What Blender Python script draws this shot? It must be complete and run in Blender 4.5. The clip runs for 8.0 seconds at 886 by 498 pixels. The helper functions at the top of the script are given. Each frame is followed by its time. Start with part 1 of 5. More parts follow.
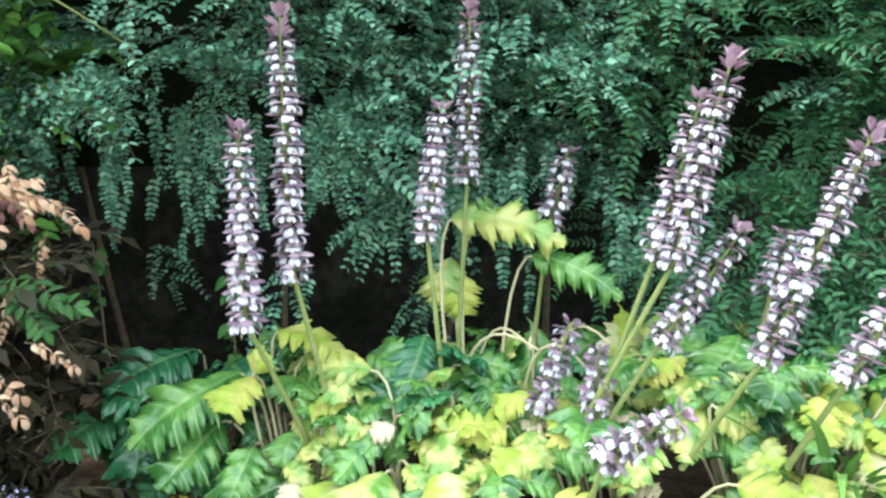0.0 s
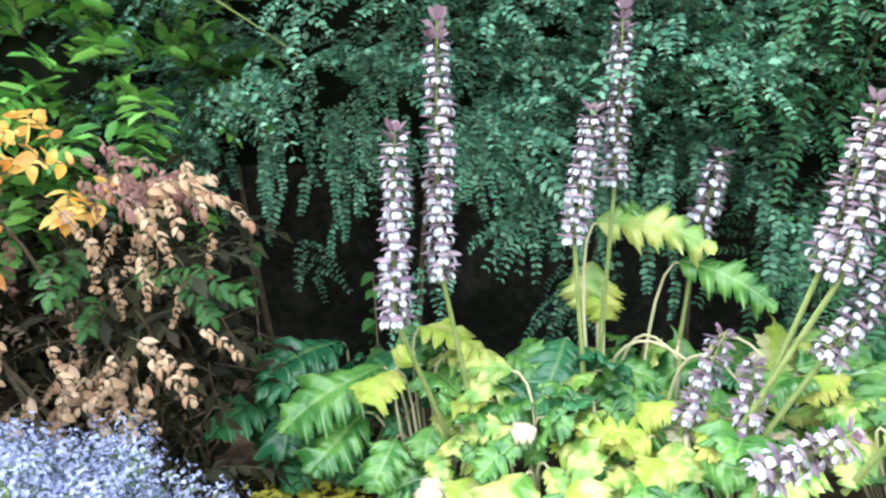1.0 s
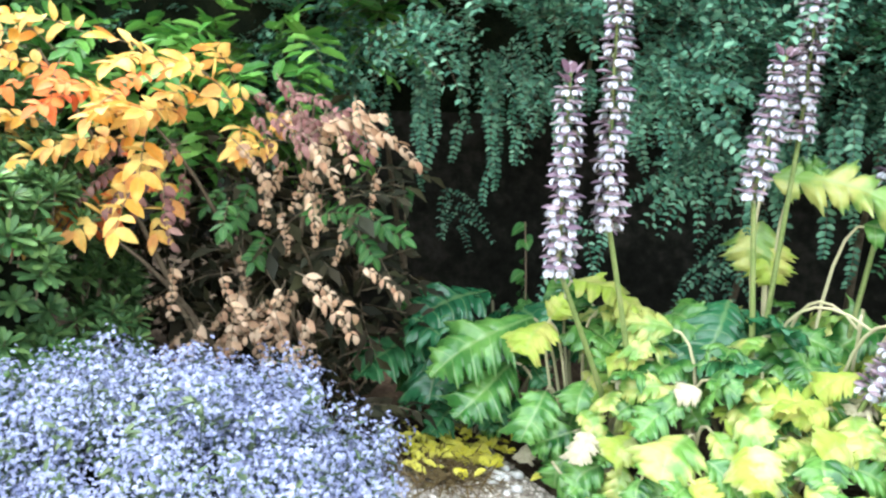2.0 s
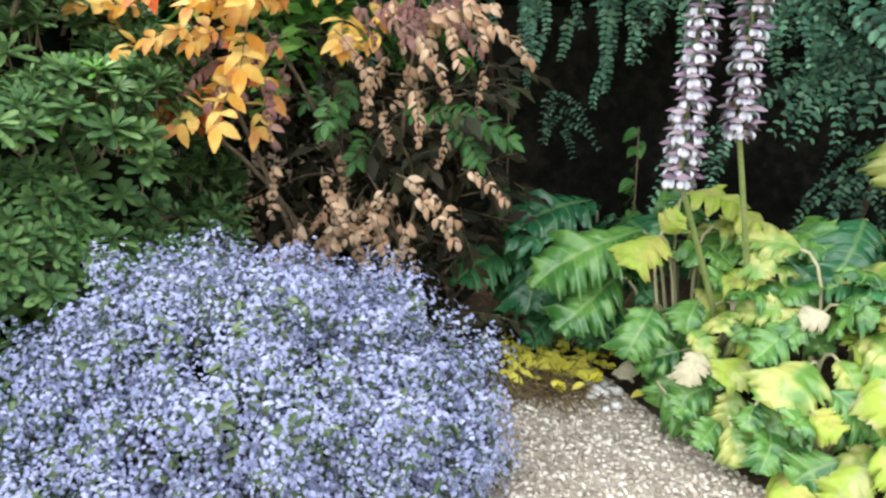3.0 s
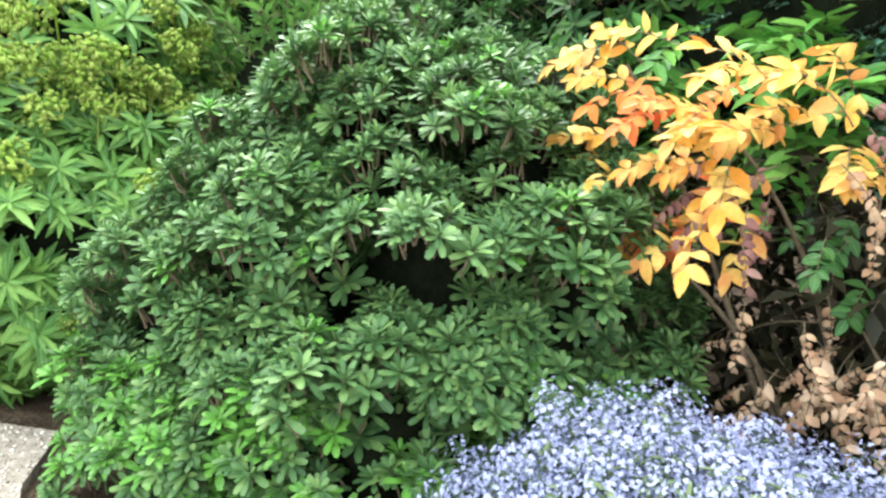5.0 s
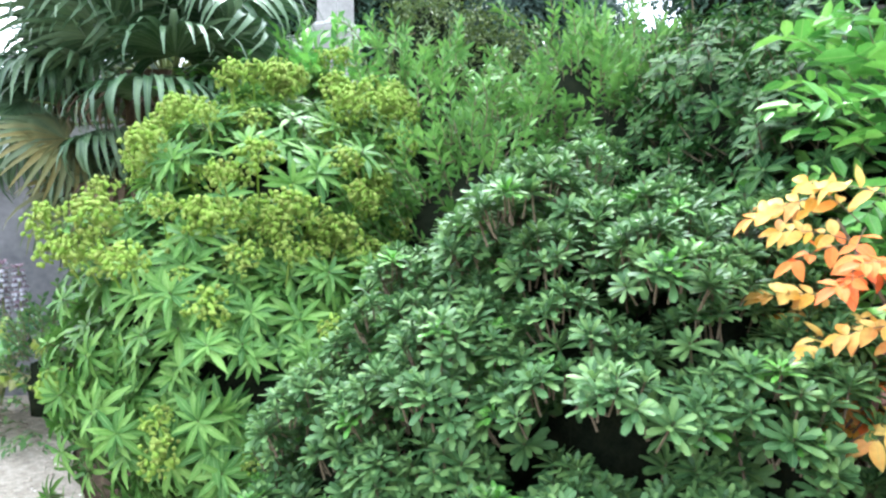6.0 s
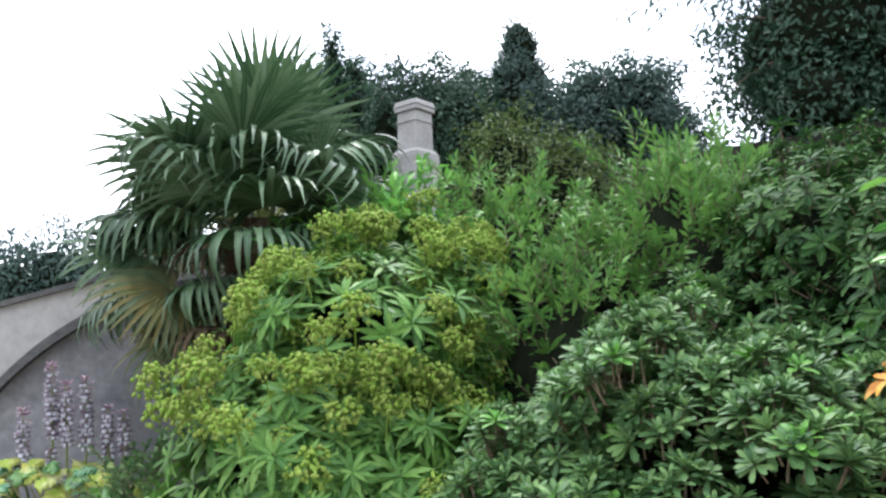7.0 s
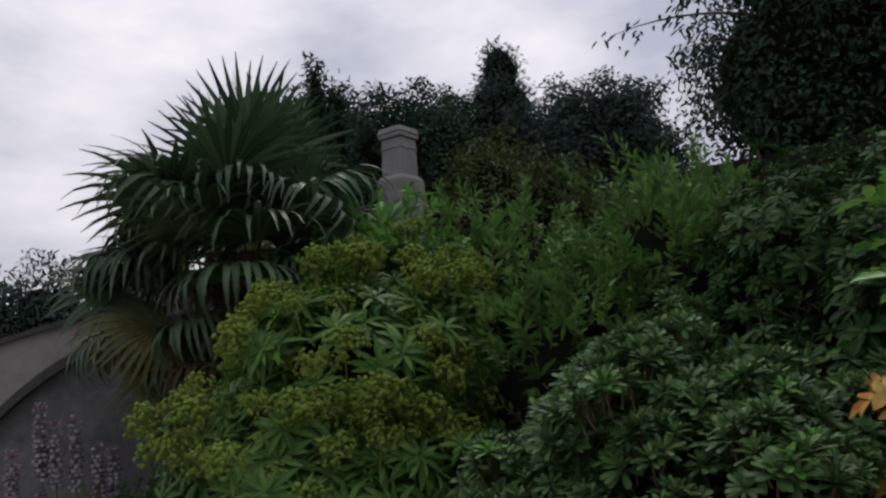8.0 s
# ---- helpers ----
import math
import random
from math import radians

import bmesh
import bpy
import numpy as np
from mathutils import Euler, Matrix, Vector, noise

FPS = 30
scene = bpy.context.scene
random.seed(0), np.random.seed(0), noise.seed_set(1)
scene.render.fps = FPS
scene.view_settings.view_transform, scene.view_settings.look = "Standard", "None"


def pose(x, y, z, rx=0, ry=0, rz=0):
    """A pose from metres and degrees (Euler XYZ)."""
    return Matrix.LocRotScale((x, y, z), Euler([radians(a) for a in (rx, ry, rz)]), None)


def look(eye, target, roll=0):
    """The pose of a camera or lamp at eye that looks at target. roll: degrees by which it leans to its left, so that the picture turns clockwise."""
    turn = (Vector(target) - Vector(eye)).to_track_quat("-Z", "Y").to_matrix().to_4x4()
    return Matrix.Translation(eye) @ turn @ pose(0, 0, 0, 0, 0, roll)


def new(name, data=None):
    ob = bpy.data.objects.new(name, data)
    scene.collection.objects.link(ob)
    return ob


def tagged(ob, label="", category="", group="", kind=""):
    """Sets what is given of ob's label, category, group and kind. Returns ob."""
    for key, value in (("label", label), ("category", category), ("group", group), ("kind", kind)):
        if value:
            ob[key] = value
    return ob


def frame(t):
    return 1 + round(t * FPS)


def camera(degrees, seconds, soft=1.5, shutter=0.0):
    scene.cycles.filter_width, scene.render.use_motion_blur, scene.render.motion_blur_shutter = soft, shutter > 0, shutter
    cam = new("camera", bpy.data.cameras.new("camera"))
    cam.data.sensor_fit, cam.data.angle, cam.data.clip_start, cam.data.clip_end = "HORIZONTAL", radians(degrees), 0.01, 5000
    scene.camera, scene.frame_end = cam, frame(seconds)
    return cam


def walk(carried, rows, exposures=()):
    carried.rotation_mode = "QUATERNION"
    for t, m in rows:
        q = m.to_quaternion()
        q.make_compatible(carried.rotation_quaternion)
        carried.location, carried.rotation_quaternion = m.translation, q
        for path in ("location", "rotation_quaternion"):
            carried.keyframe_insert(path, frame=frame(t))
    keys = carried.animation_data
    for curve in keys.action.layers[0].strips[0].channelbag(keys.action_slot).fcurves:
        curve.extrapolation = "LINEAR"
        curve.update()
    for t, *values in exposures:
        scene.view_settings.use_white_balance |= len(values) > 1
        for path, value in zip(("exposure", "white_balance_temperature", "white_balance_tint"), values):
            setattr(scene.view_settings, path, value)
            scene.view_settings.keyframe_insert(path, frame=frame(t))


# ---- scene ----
cam = camera(61.2, 8.0, soft=2.5)
PATH = [
    (0, (0.048, -0.122, 1.472), (-0.063, 1.861, 1.236), -0.4),
    (0.5, (0.009, -0.125, 1.465), (-0.279, 1.841, 1.238), -0.1),
    (1, (-0.06, -0.148, 1.472), (-0.475, 1.795, 1.24), 0.3),
    (1.5, (-0.177, -0.175, 1.452), (-0.701, 1.743, 1.241), 1.2),
    (1.7, (-0.226, -0.178, 1.433), (-0.812, 1.718, 1.185), 1.8),
    (2.8, (-0.373, -0.064, 1.384), (-1.182, 1.678, 0.825), 1.9),
    (3, (-0.397, -0.077, 1.376), (-1.234, 1.641, 0.787), 2.5),
    (3.5, (-0.445, -0.086, 1.339), (-1.441, 1.508, 0.656), 1.5),
    (4, (-0.489, 0.0, 1.333), (-1.803, 1.372, 0.707), 1.5),
    (4.5, (-0.534, 0.06, 1.363), (-2.074, 1.213, 0.819), 1.0),
    (5, (-0.613, 0.086, 1.456), (-2.317, 1.064, 1.082), 1.0),
    (5.2, (-0.634, 0.084, 1.471), (-2.392, 0.991, 1.173), 0.5),
    (6.3, (-0.744, -0.011, 1.622), (-2.671, 0.524, 1.631), 0.1),
    (6.5, (-0.748, -0.034, 1.661), (-2.687, 0.453, 1.715), -0.6),
    (7, (-0.748, -0.046, 1.771), (-2.691, 0.369, 1.999), -1.6),
    (7.5, (-0.717, -0.054, 1.813), (-2.646, 0.385, 2.102), -3.5),
    (8, (-0.709, -0.054, 1.805), (-2.636, 0.395, 2.091), -3.5),
]
EXPOSURES = [(0, 1.7, 6000, 4), (1.7, 1.95, 6000, 4), (3.0, 1.36, 6500, 8), (3.5, 1.28, 6500, 8), (4.5, 1.7, 6400, 7), (5.2, 2.0, 6400, 5), (6.3, 1.9, 5650, 10), (6.5, 1.7, 5650, 11), (7.0, 1.0, 6100, 12), (7.5, -0.4, 6400, 13), (8.0, -1.45, 6400, 18)]
walk(cam, [(t, look(eye, target, roll)) for t, eye, target, roll in PATH], EXPOSURES)

# ---- sky and light ----
world = bpy.data.worlds.new("sky")
scene.world = world
world.use_nodes = True
wn, wl = world.node_tree.nodes, world.node_tree.links
bg = wn["Background"]
sky = wn.new("ShaderNodeTexSky")
sky.sky_type, sky.sun_disc = "NISHITA", False
sky.sun_elevation, sky.sun_rotation = radians(59), radians(286)
coord, squash = wn.new("ShaderNodeTexCoord"), wn.new("ShaderNodeMapping")
squash.inputs["Scale"].default_value = (1.0, 1.0, 2.2)
cloud = wn.new("ShaderNodeTexNoise")
cloud.inputs["Scale"].default_value, cloud.inputs["Detail"].default_value, cloud.inputs["Roughness"].default_value = 2.3, 7, 0.55
ramp = wn.new("ShaderNodeValToRGB")
ramp.color_ramp.elements[0].position, ramp.color_ramp.elements[0].color = 0.36, (6.0, 6.5, 7.4, 1)
ramp.color_ramp.elements[1].position, ramp.color_ramp.elements[1].color = 0.66, (12.5, 12.4, 12.3, 1)
cover = wn.new("ShaderNodeMix")
cover.data_type = "RGBA"
cover.inputs[0].default_value = 0.9
wl.new(coord.outputs["Generated"], squash.inputs["Vector"])
wl.new(squash.outputs["Vector"], cloud.inputs["Vector"])
wl.new(cloud.outputs["Fac"], ramp.inputs["Fac"])
wl.new(sky.outputs["Color"], cover.inputs[6])
# the cloud is brighter on the side where the sun stands behind it
side_dot, side_gain, lit_cloud = wn.new("ShaderNodeVectorMath"), wn.new("ShaderNodeMapRange"), wn.new("ShaderNodeVectorMath")
side_dot.operation, lit_cloud.operation = "DOT_PRODUCT", "SCALE"
side_dot.inputs[1].default_value = (-0.5, 0.14, 0.855)
side_gain.inputs["From Min"].default_value, side_gain.inputs["From Max"].default_value = -0.5, 1.0
side_gain.inputs["To Min"].default_value, side_gain.inputs["To Max"].default_value = 0.65, 1.65
wl.new(coord.outputs["Generated"], side_dot.inputs[0])
wl.new(side_dot.outputs["Value"], side_gain.inputs["Value"])
wl.new(ramp.outputs["Color"], lit_cloud.inputs[0])
wl.new(side_gain.outputs[0], lit_cloud.inputs["Scale"])
wl.new(lit_cloud.outputs[0], cover.inputs[7])
wl.new(cover.outputs[2], bg.inputs["Color"])
bg.inputs["Strength"].default_value = 0.15

sun = new("sun", bpy.data.lights.new("sun", "SUN"))
sun.data.energy, sun.data.angle, sun.data.color = 1.5, radians(20), (1.0, 0.95, 0.87)
sun.matrix_world = look((-3.5, 1.0, 6.0), (0, 0, 0))


# ---- materials ----
def shader(name):
    mat = bpy.data.materials.new(name)
    mat.use_nodes = True
    return mat, mat.node_tree.nodes, mat.node_tree.links


def set_ramp(node, stops):
    el = node.color_ramp.elements
    while len(el) < len(stops):
        el.new(1.0)
    for e, (p, c) in zip(el, stops):
        e.position, e.color = p, (*c, 1)


def leaf_material(name, cols, rough=0.42, vein=0.25, through_light=0.22, gloss=0.45, side_veins=0.0, blotch=None, grain=60.0, whole=False):
    """A leaf: colour varies from leaf to leaf, with paler ribs, fine mottling and some light coming through."""
    mat, n, l = shader(name)
    p, out = n["Principled BSDF"], n["Material Output"]
    geo, info = n.new("ShaderNodeNewGeometry"), n.new("ShaderNodeObjectInfo")
    add = n.new("ShaderNodeMath")
    add.operation = "ADD"
    if not whole:
        l.new(geo.outputs["Random Per Island"], add.inputs[0])
    l.new(info.outputs["Random"], add.inputs[1])
    frac = n.new("ShaderNodeMath")
    frac.operation = "FRACT"
    l.new(add.outputs[0], frac.inputs[0])
    rp = n.new("ShaderNodeValToRGB")
    set_ramp(rp, [(i / max(1, len(cols) - 1), c) for i, c in enumerate(cols)])
    l.new(frac.outputs[0], rp.inputs["Fac"])
    tex = n.new("ShaderNodeTexCoord")
    noise_a = n.new("ShaderNodeTexNoise")
    noise_a.inputs["Scale"].default_value, noise_a.inputs["Detail"].default_value = grain, 4
    l.new(tex.outputs["Object"], noise_a.inputs["Vector"])
    col = rp.outputs["Color"]
    if blotch:
        nb = n.new("ShaderNodeTexNoise")
        nb.inputs["Scale"].default_value, nb.inputs["Detail"].default_value = 7.0, 3
        l.new(tex.outputs["Object"], nb.inputs["Vector"])
        br = n.new("ShaderNodeMapRange")
        br.inputs["From Min"].default_value, br.inputs["From Max"].default_value = 0.47, 0.6
        l.new(nb.outputs["Fac"], br.inputs["Value"])
        mb = n.new("ShaderNodeMix")
        mb.data_type = "RGBA"
        l.new(br.outputs[0], mb.inputs[0])
        l.new(col, mb.inputs[6])
        mb.inputs[7].default_value = (*blotch, 1)
        col = mb.outputs[2]
    # mottling
    mm = n.new("ShaderNodeMapRange")
    mm.inputs["To Min"].default_value, mm.inputs["To Max"].default_value = 0.72, 1.28
    l.new(noise_a.outputs["Fac"], mm.inputs["Value"])
    mul = n.new("ShaderNodeVectorMath")
    mul.operation = "SCALE"
    l.new(col, mul.inputs[0])
    l.new(mm.outputs[0], mul.inputs["Scale"])
    col = mul.outputs[0]
    bump_in = noise_a.outputs["Fac"]
    if vein > 0:
        uv, sep = n.new("ShaderNodeUVMap"), n.new("ShaderNodeSeparateXYZ")
        uv.uv_map = "leaf"
        l.new(uv.outputs["UV"], sep.inputs[0])
        off = n.new("ShaderNodeMath")
        off.operation, off.inputs[1].default_value = "SUBTRACT", 0.5
        l.new(sep.outputs["Y"], off.inputs[0])
        ab = n.new("ShaderNodeMath")
        ab.operation = "ABSOLUTE"
        l.new(off.outputs[0], ab.inputs[0])
        mid = n.new("ShaderNodeMapRange")
        mid.inputs["From Min"].default_value, mid.inputs["From Max"].default_value = 0.015, 0.05
        mid.inputs["To Min"].default_value, mid.inputs["To Max"].default_value = 1.0, 0.0
        l.new(ab.outputs[0], mid.inputs["Value"])
        fac = mid.outputs[0]
        if side_veins:
            w = n.new("ShaderNodeMath")
            w.operation, w.inputs[1].default_value = "MULTIPLY", side_veins * math.pi
            l.new(sep.outputs["X"], w.inputs[0])
            sn = n.new("ShaderNodeMath")
            sn.operation = "SINE"
            l.new(w.outputs[0], sn.inputs[0])
            sa = n.new("ShaderNodeMath")
            sa.operation = "ABSOLUTE"
            l.new(sn.outputs[0], sa.inputs[0])
            sv = n.new("ShaderNodeMapRange")
            sv.inputs["From Min"].default_value, sv.inputs["From Max"].default_value = 0.985, 1.0
            sv.inputs["To Max"].default_value = 0.75
            l.new(sa.outputs[0], sv.inputs["Value"])
            mx = n.new("ShaderNodeMath")
            mx.operation = "MAXIMUM"
            l.new(mid.outputs[0], mx.inputs[0])
            l.new(sv.outputs[0], mx.inputs[1])
            fac = mx.outputs[0]
        amount = n.new("ShaderNodeMath")
        amount.operation, amount.inputs[1].default_value = "MULTIPLY", vein
        l.new(fac, amount.inputs[0])
        mv = n.new("ShaderNodeMix")
        mv.data_type = "RGBA"
        l.new(amount.outputs[0], mv.inputs[0])
        l.new(col, mv.inputs[6])
        mv.inputs[7].default_value = (0.3, 0.42, 0.16, 1)
        col = mv.outputs[2]
        bump_in = fac
    l.new(col, p.inputs["Base Color"])
    p.inputs["Roughness"].default_value = rough
    p.inputs["Specular IOR Level"].default_value = gloss * 0.6
    bump = n.new("ShaderNodeBump")
    bump.inputs["Strength"].default_value, bump.inputs["Distance"].default_value = 0.35, 0.004
    bump.invert = vein > 0
    l.new(bump_in, bump.inputs["Height"])
    l.new(bump.outputs[0], p.inputs["Normal"])
    tr, mix = n.new("ShaderNodeBsdfTranslucent"), n.new("ShaderNodeMixShader")
    l.new(col, tr.inputs["Color"])
    mix.inputs[0].default_value = through_light
    l.new(p.outputs[0], mix.inputs[1])
    l.new(tr.outputs[0], mix.inputs[2])
    l.new(mix.outputs[0], out.inputs["Surface"])
    return mat


def solid_material(name, cols, scale=8.0, rough=0.85, bump=0.4, stretch=(1, 1, 1), dist=0.02, fine=6.0, gloss=0.2):
    """Stone, soil, bark: two scales of noise in colour and relief."""
    mat, n, l = shader(name)
    p = n["Principled BSDF"]
    tex, mp = n.new("ShaderNodeTexCoord"), n.new("ShaderNodeMapping")
    mp.inputs["Scale"].default_value = stretch
    l.new(tex.outputs["Object"], mp.inputs["Vector"])
    a, b = n.new("ShaderNodeTexNoise"), n.new("ShaderNodeTexNoise")
    a.inputs["Scale"].default_value, a.inputs["Detail"].default_value = scale, 6
    b.inputs["Scale"].default_value, b.inputs["Detail"].default_value = scale * fine, 8
    l.new(mp.outputs[0], a.inputs["Vector"])
    l.new(mp.outputs[0], b.inputs["Vector"])
    info, geo = n.new("ShaderNodeObjectInfo"), n.new("ShaderNodeNewGeometry")
    mixn = n.new("ShaderNodeMath")
    mixn.operation, mixn.inputs[1].default_value = "MULTIPLY_ADD", 0.55
    half = n.new("ShaderNodeMath")
    half.operation, half.inputs[1].default_value = "MULTIPLY", 0.5
    l.new(b.outputs["Fac"], half.inputs[0])
    l.new(a.outputs["Fac"], mixn.inputs[0])
    l.new(half.outputs[0], mixn.inputs[2])
    rp = n.new("ShaderNodeValToRGB")
    set_ramp(rp, [(0.3 + 0.42 * i / max(1, len(cols) - 1), c) for i, c in enumerate(cols)])
    l.new(mixn.outputs[0], rp.inputs["Fac"])
    l.new(rp.outputs["Color"], p.inputs["Base Color"])
    p.inputs["Roughness"].default_value = rough
    p.inputs["Specular IOR Level"].default_value = gloss
    bp = n.new("ShaderNodeBump")
    bp.inputs["Strength"].default_value, bp.inputs["Distance"].default_value = bump, dist
    l.new(mixn.outputs[0], bp.inputs["Height"])
    l.new(bp.outputs[0], p.inputs["Normal"])
    return mat


M_HEDGE = leaf_material("hedge_leaf", [(0.022, 0.075, 0.050), (0.059, 0.171, 0.106), (0.119, 0.273, 0.171), (0.208, 0.383, 0.243)], 0.38, 0.12)
M_FERNY = leaf_material("layered_leaf", [(0.022, 0.083, 0.037), (0.044, 0.148, 0.061), (0.074, 0.202, 0.081)], 0.4, 0.12)
M_TWIG = solid_material("twig_bark", [(0.05, 0.035, 0.022), (0.13, 0.1, 0.065), (0.2, 0.16, 0.1)], 30, 0.8, 0.4)
# near-black colour that stands for shade deep in hedge, shrubs and trees
M_INNER_SHADE = solid_material("inner_growth", [(0.004, 0.006, 0.004), (0.009, 0.012, 0.007), (0.016, 0.018, 0.01)], 14, 0.95, 0.8, gloss=0.0)
M_ACA = leaf_material("acanthus_green", [(0.017, 0.084, 0.017), (0.033, 0.130, 0.027), (0.060, 0.182, 0.038), (0.084, 0.214, 0.058)], 0.24, 0.4, 0.2, 1.0, 1.0, (0.12, 0.27, 0.055), 25, True)
M_ACA_DARK = leaf_material("acanthus_dark", [(0.020, 0.103, 0.042), (0.037, 0.152, 0.059), (0.053, 0.193, 0.069)], 0.26, 0.3, 0.15, 0.95, 1.0, None, 25, True)
M_ACA_LIME = leaf_material("acanthus_lime", [(0.119, 0.265, 0.048), (0.178, 0.332, 0.054), (0.246, 0.373, 0.081), (0.149, 0.298, 0.068)], 0.28, 0.4, 0.25, 0.95, 1.0, (0.44, 0.46, 0.13), 25, True)
M_ACA_YELLOW = leaf_material("acanthus_yellow", [(0.450, 0.467, 0.112), (0.522, 0.495, 0.131), (0.396, 0.450, 0.131), (0.540, 0.521, 0.283)], 0.45, 0.3, 0.3, 0.35, 1.0, (0.35, 0.45, 0.07), 25, True)
M_ACA_DEAD = leaf_material("acanthus_withered", [(0.465, 0.413, 0.270), (0.540, 0.495, 0.360), (0.375, 0.315, 0.195)], 0.7, 0.15, 0.2, 0.2, 1.0, None, 25, True)
M_STALK = solid_material("green_stalk", [(0.1, 0.15, 0.04), (0.17, 0.22, 0.07), (0.24, 0.25, 0.1)], 14, 0.5, 0.15)
M_PALE_STALK = solid_material("pale_stalk", [(0.320, 0.336, 0.160), (0.440, 0.416, 0.240), (0.480, 0.400, 0.264)], 14, 0.5, 0.15)
M_PETAL = leaf_material("white_petal", [(0.596, 0.599, 0.684), (0.704, 0.718, 0.774), (0.662, 0.650, 0.738)], 0.6, 0, 0.25, 0.2)
M_HOOD = leaf_material("purple_hood", [(0.121, 0.088, 0.119), (0.189, 0.128, 0.175), (0.270, 0.203, 0.238), (0.324, 0.257, 0.280)], 0.5, 0, 0.15, 0.3)
M_TIP = leaf_material("mauve_bud", [(0.22, 0.13, 0.18), (0.32, 0.22, 0.28), (0.4, 0.3, 0.35)], 0.5, 0, 0.2, 0.3)
M_BRACT = leaf_material("green_bract", [(0.12, 0.14, 0.07), (0.2, 0.2, 0.11), (0.16, 0.1, 0.1)], 0.5, 0, 0.15, 0.3)
M_BLUE = leaf_material("blue_petal", [(0.220, 0.249, 0.446), (0.293, 0.322, 0.503), (0.343, 0.365, 0.533), (0.395, 0.416, 0.576)], 0.6, 0, 0.3, 0.15)
M_BLUE_LEAF = leaf_material("blue_shrub_leaf", [(0.048, 0.080, 0.040), (0.088, 0.136, 0.064), (0.136, 0.176, 0.080)], 0.5, 0.1)
M_PITT = leaf_material("pittosporum_leaf", [(0.037, 0.094, 0.031), (0.070, 0.152, 0.051), (0.106, 0.202, 0.066), (0.150, 0.257, 0.079)], 0.45, 0.22, 0.22, 0.4)
M_PITT_NEW = leaf_material("pittosporum_new_leaf", [(0.077, 0.223, 0.036), (0.109, 0.289, 0.043), (0.142, 0.331, 0.058)], 0.35, 0.4, 0.25, 0.5)
M_EUPH = leaf_material("spurge_leaf", [(0.043, 0.128, 0.025), (0.080, 0.194, 0.037), (0.117, 0.249, 0.046), (0.162, 0.297, 0.065)], 0.45, 0.7, 0.25, 0.35)
M_UMBEL = leaf_material("seed_head", [(0.162, 0.278, 0.038), (0.225, 0.340, 0.053), (0.257, 0.340, 0.076), (0.203, 0.241, 0.053)], 0.7, 0, 0.2, 0.2)
M_LAUREL = leaf_material("glossy_shrub_leaf", [(0.051, 0.172, 0.030), (0.102, 0.285, 0.051), (0.153, 0.366, 0.066), (0.224, 0.448, 0.092)], 0.32, 0.4, 0.25, 0.5)
M_GLOSSY = leaf_material("dark_glossy_leaf", [(0.012, 0.046, 0.012), (0.024, 0.073, 0.018), (0.040, 0.101, 0.024), (0.061, 0.132, 0.031)], 0.6, 0.35, 0.22, 0.18)
M_LIGHT = leaf_material("light_shrub_leaf", [(0.059, 0.151, 0.035), (0.099, 0.221, 0.048), (0.145, 0.285, 0.062)], 0.45, 0.3, 0.25, 0.35)
M_GOLD = leaf_material("gold_leaflet", [(0.570, 0.211, 0.025), (0.608, 0.317, 0.043), (0.627, 0.405, 0.111), (0.475, 0.194, 0.043), (0.570, 0.264, 0.085), (0.608, 0.352, 0.051)], 0.55, 0.2, 0.3, 0.3, 0, (0.66, 0.46, 0.13))
M_ORANGE = leaf_material("orange_leaflet", [(0.7, 0.16, 0.04), (0.75, 0.26, 0.06), (0.62, 0.1, 0.04)], 0.55, 0.15, 0.3, 0.3)
M_COPPER = leaf_material("dry_leaflet", [(0.380, 0.228, 0.137), (0.487, 0.327, 0.205), (0.532, 0.395, 0.274), (0.342, 0.190, 0.114)], 0.7, 0.1, 0.2, 0.2)
M_MAUVE = leaf_material("mauve_leaflet", [(0.167, 0.077, 0.071), (0.238, 0.119, 0.113), (0.268, 0.161, 0.131)], 0.65, 0.1, 0.2, 0.2)
M_FERN = leaf_material("green_leaflet", [(0.016, 0.066, 0.016), (0.030, 0.106, 0.021), (0.045, 0.123, 0.025)], 0.42, 0.3)
# old leaves with the shade of the hollow taken into their colour
M_SHADE = leaf_material("shaded_old_leaf", [(0.012, 0.013, 0.006), (0.021, 0.024, 0.010), (0.030, 0.024, 0.012), (0.036, 0.036, 0.012)], 0.7, 0)
M_PALM = leaf_material("palm_segment", [(0.024, 0.062, 0.026), (0.049, 0.097, 0.044), (0.082, 0.140, 0.070), (0.131, 0.193, 0.114)], 0.35, 0.3, 0.15, 0.5)
M_PALM_OLD = leaf_material("old_palm_segment", [(0.060, 0.090, 0.045), (0.098, 0.128, 0.060), (0.165, 0.135, 0.045), (0.083, 0.112, 0.060)], 0.5, 0.2, 0.2, 0.3)
M_FIBRE = solid_material("palm_fibre", [(0.025, 0.017, 0.01), (0.07, 0.05, 0.03), (0.14, 0.1, 0.06)], 9, 0.95, 1.0, (1, 1, 0.25))
M_TREE = leaf_material("dark_tree_leaf", [(0.014, 0.039, 0.022), (0.024, 0.063, 0.035), (0.038, 0.085, 0.046)], 0.45, 0)
M_TREE_OLIVE = leaf_material("olive_tree_leaf", [(0.041, 0.073, 0.018), (0.070, 0.112, 0.026), (0.100, 0.137, 0.033)], 0.5, 0)
M_TREE_GREY = leaf_material("grey_tree_leaf", [(0.032, 0.066, 0.055), (0.050, 0.094, 0.074), (0.072, 0.118, 0.092)], 0.5, 0)
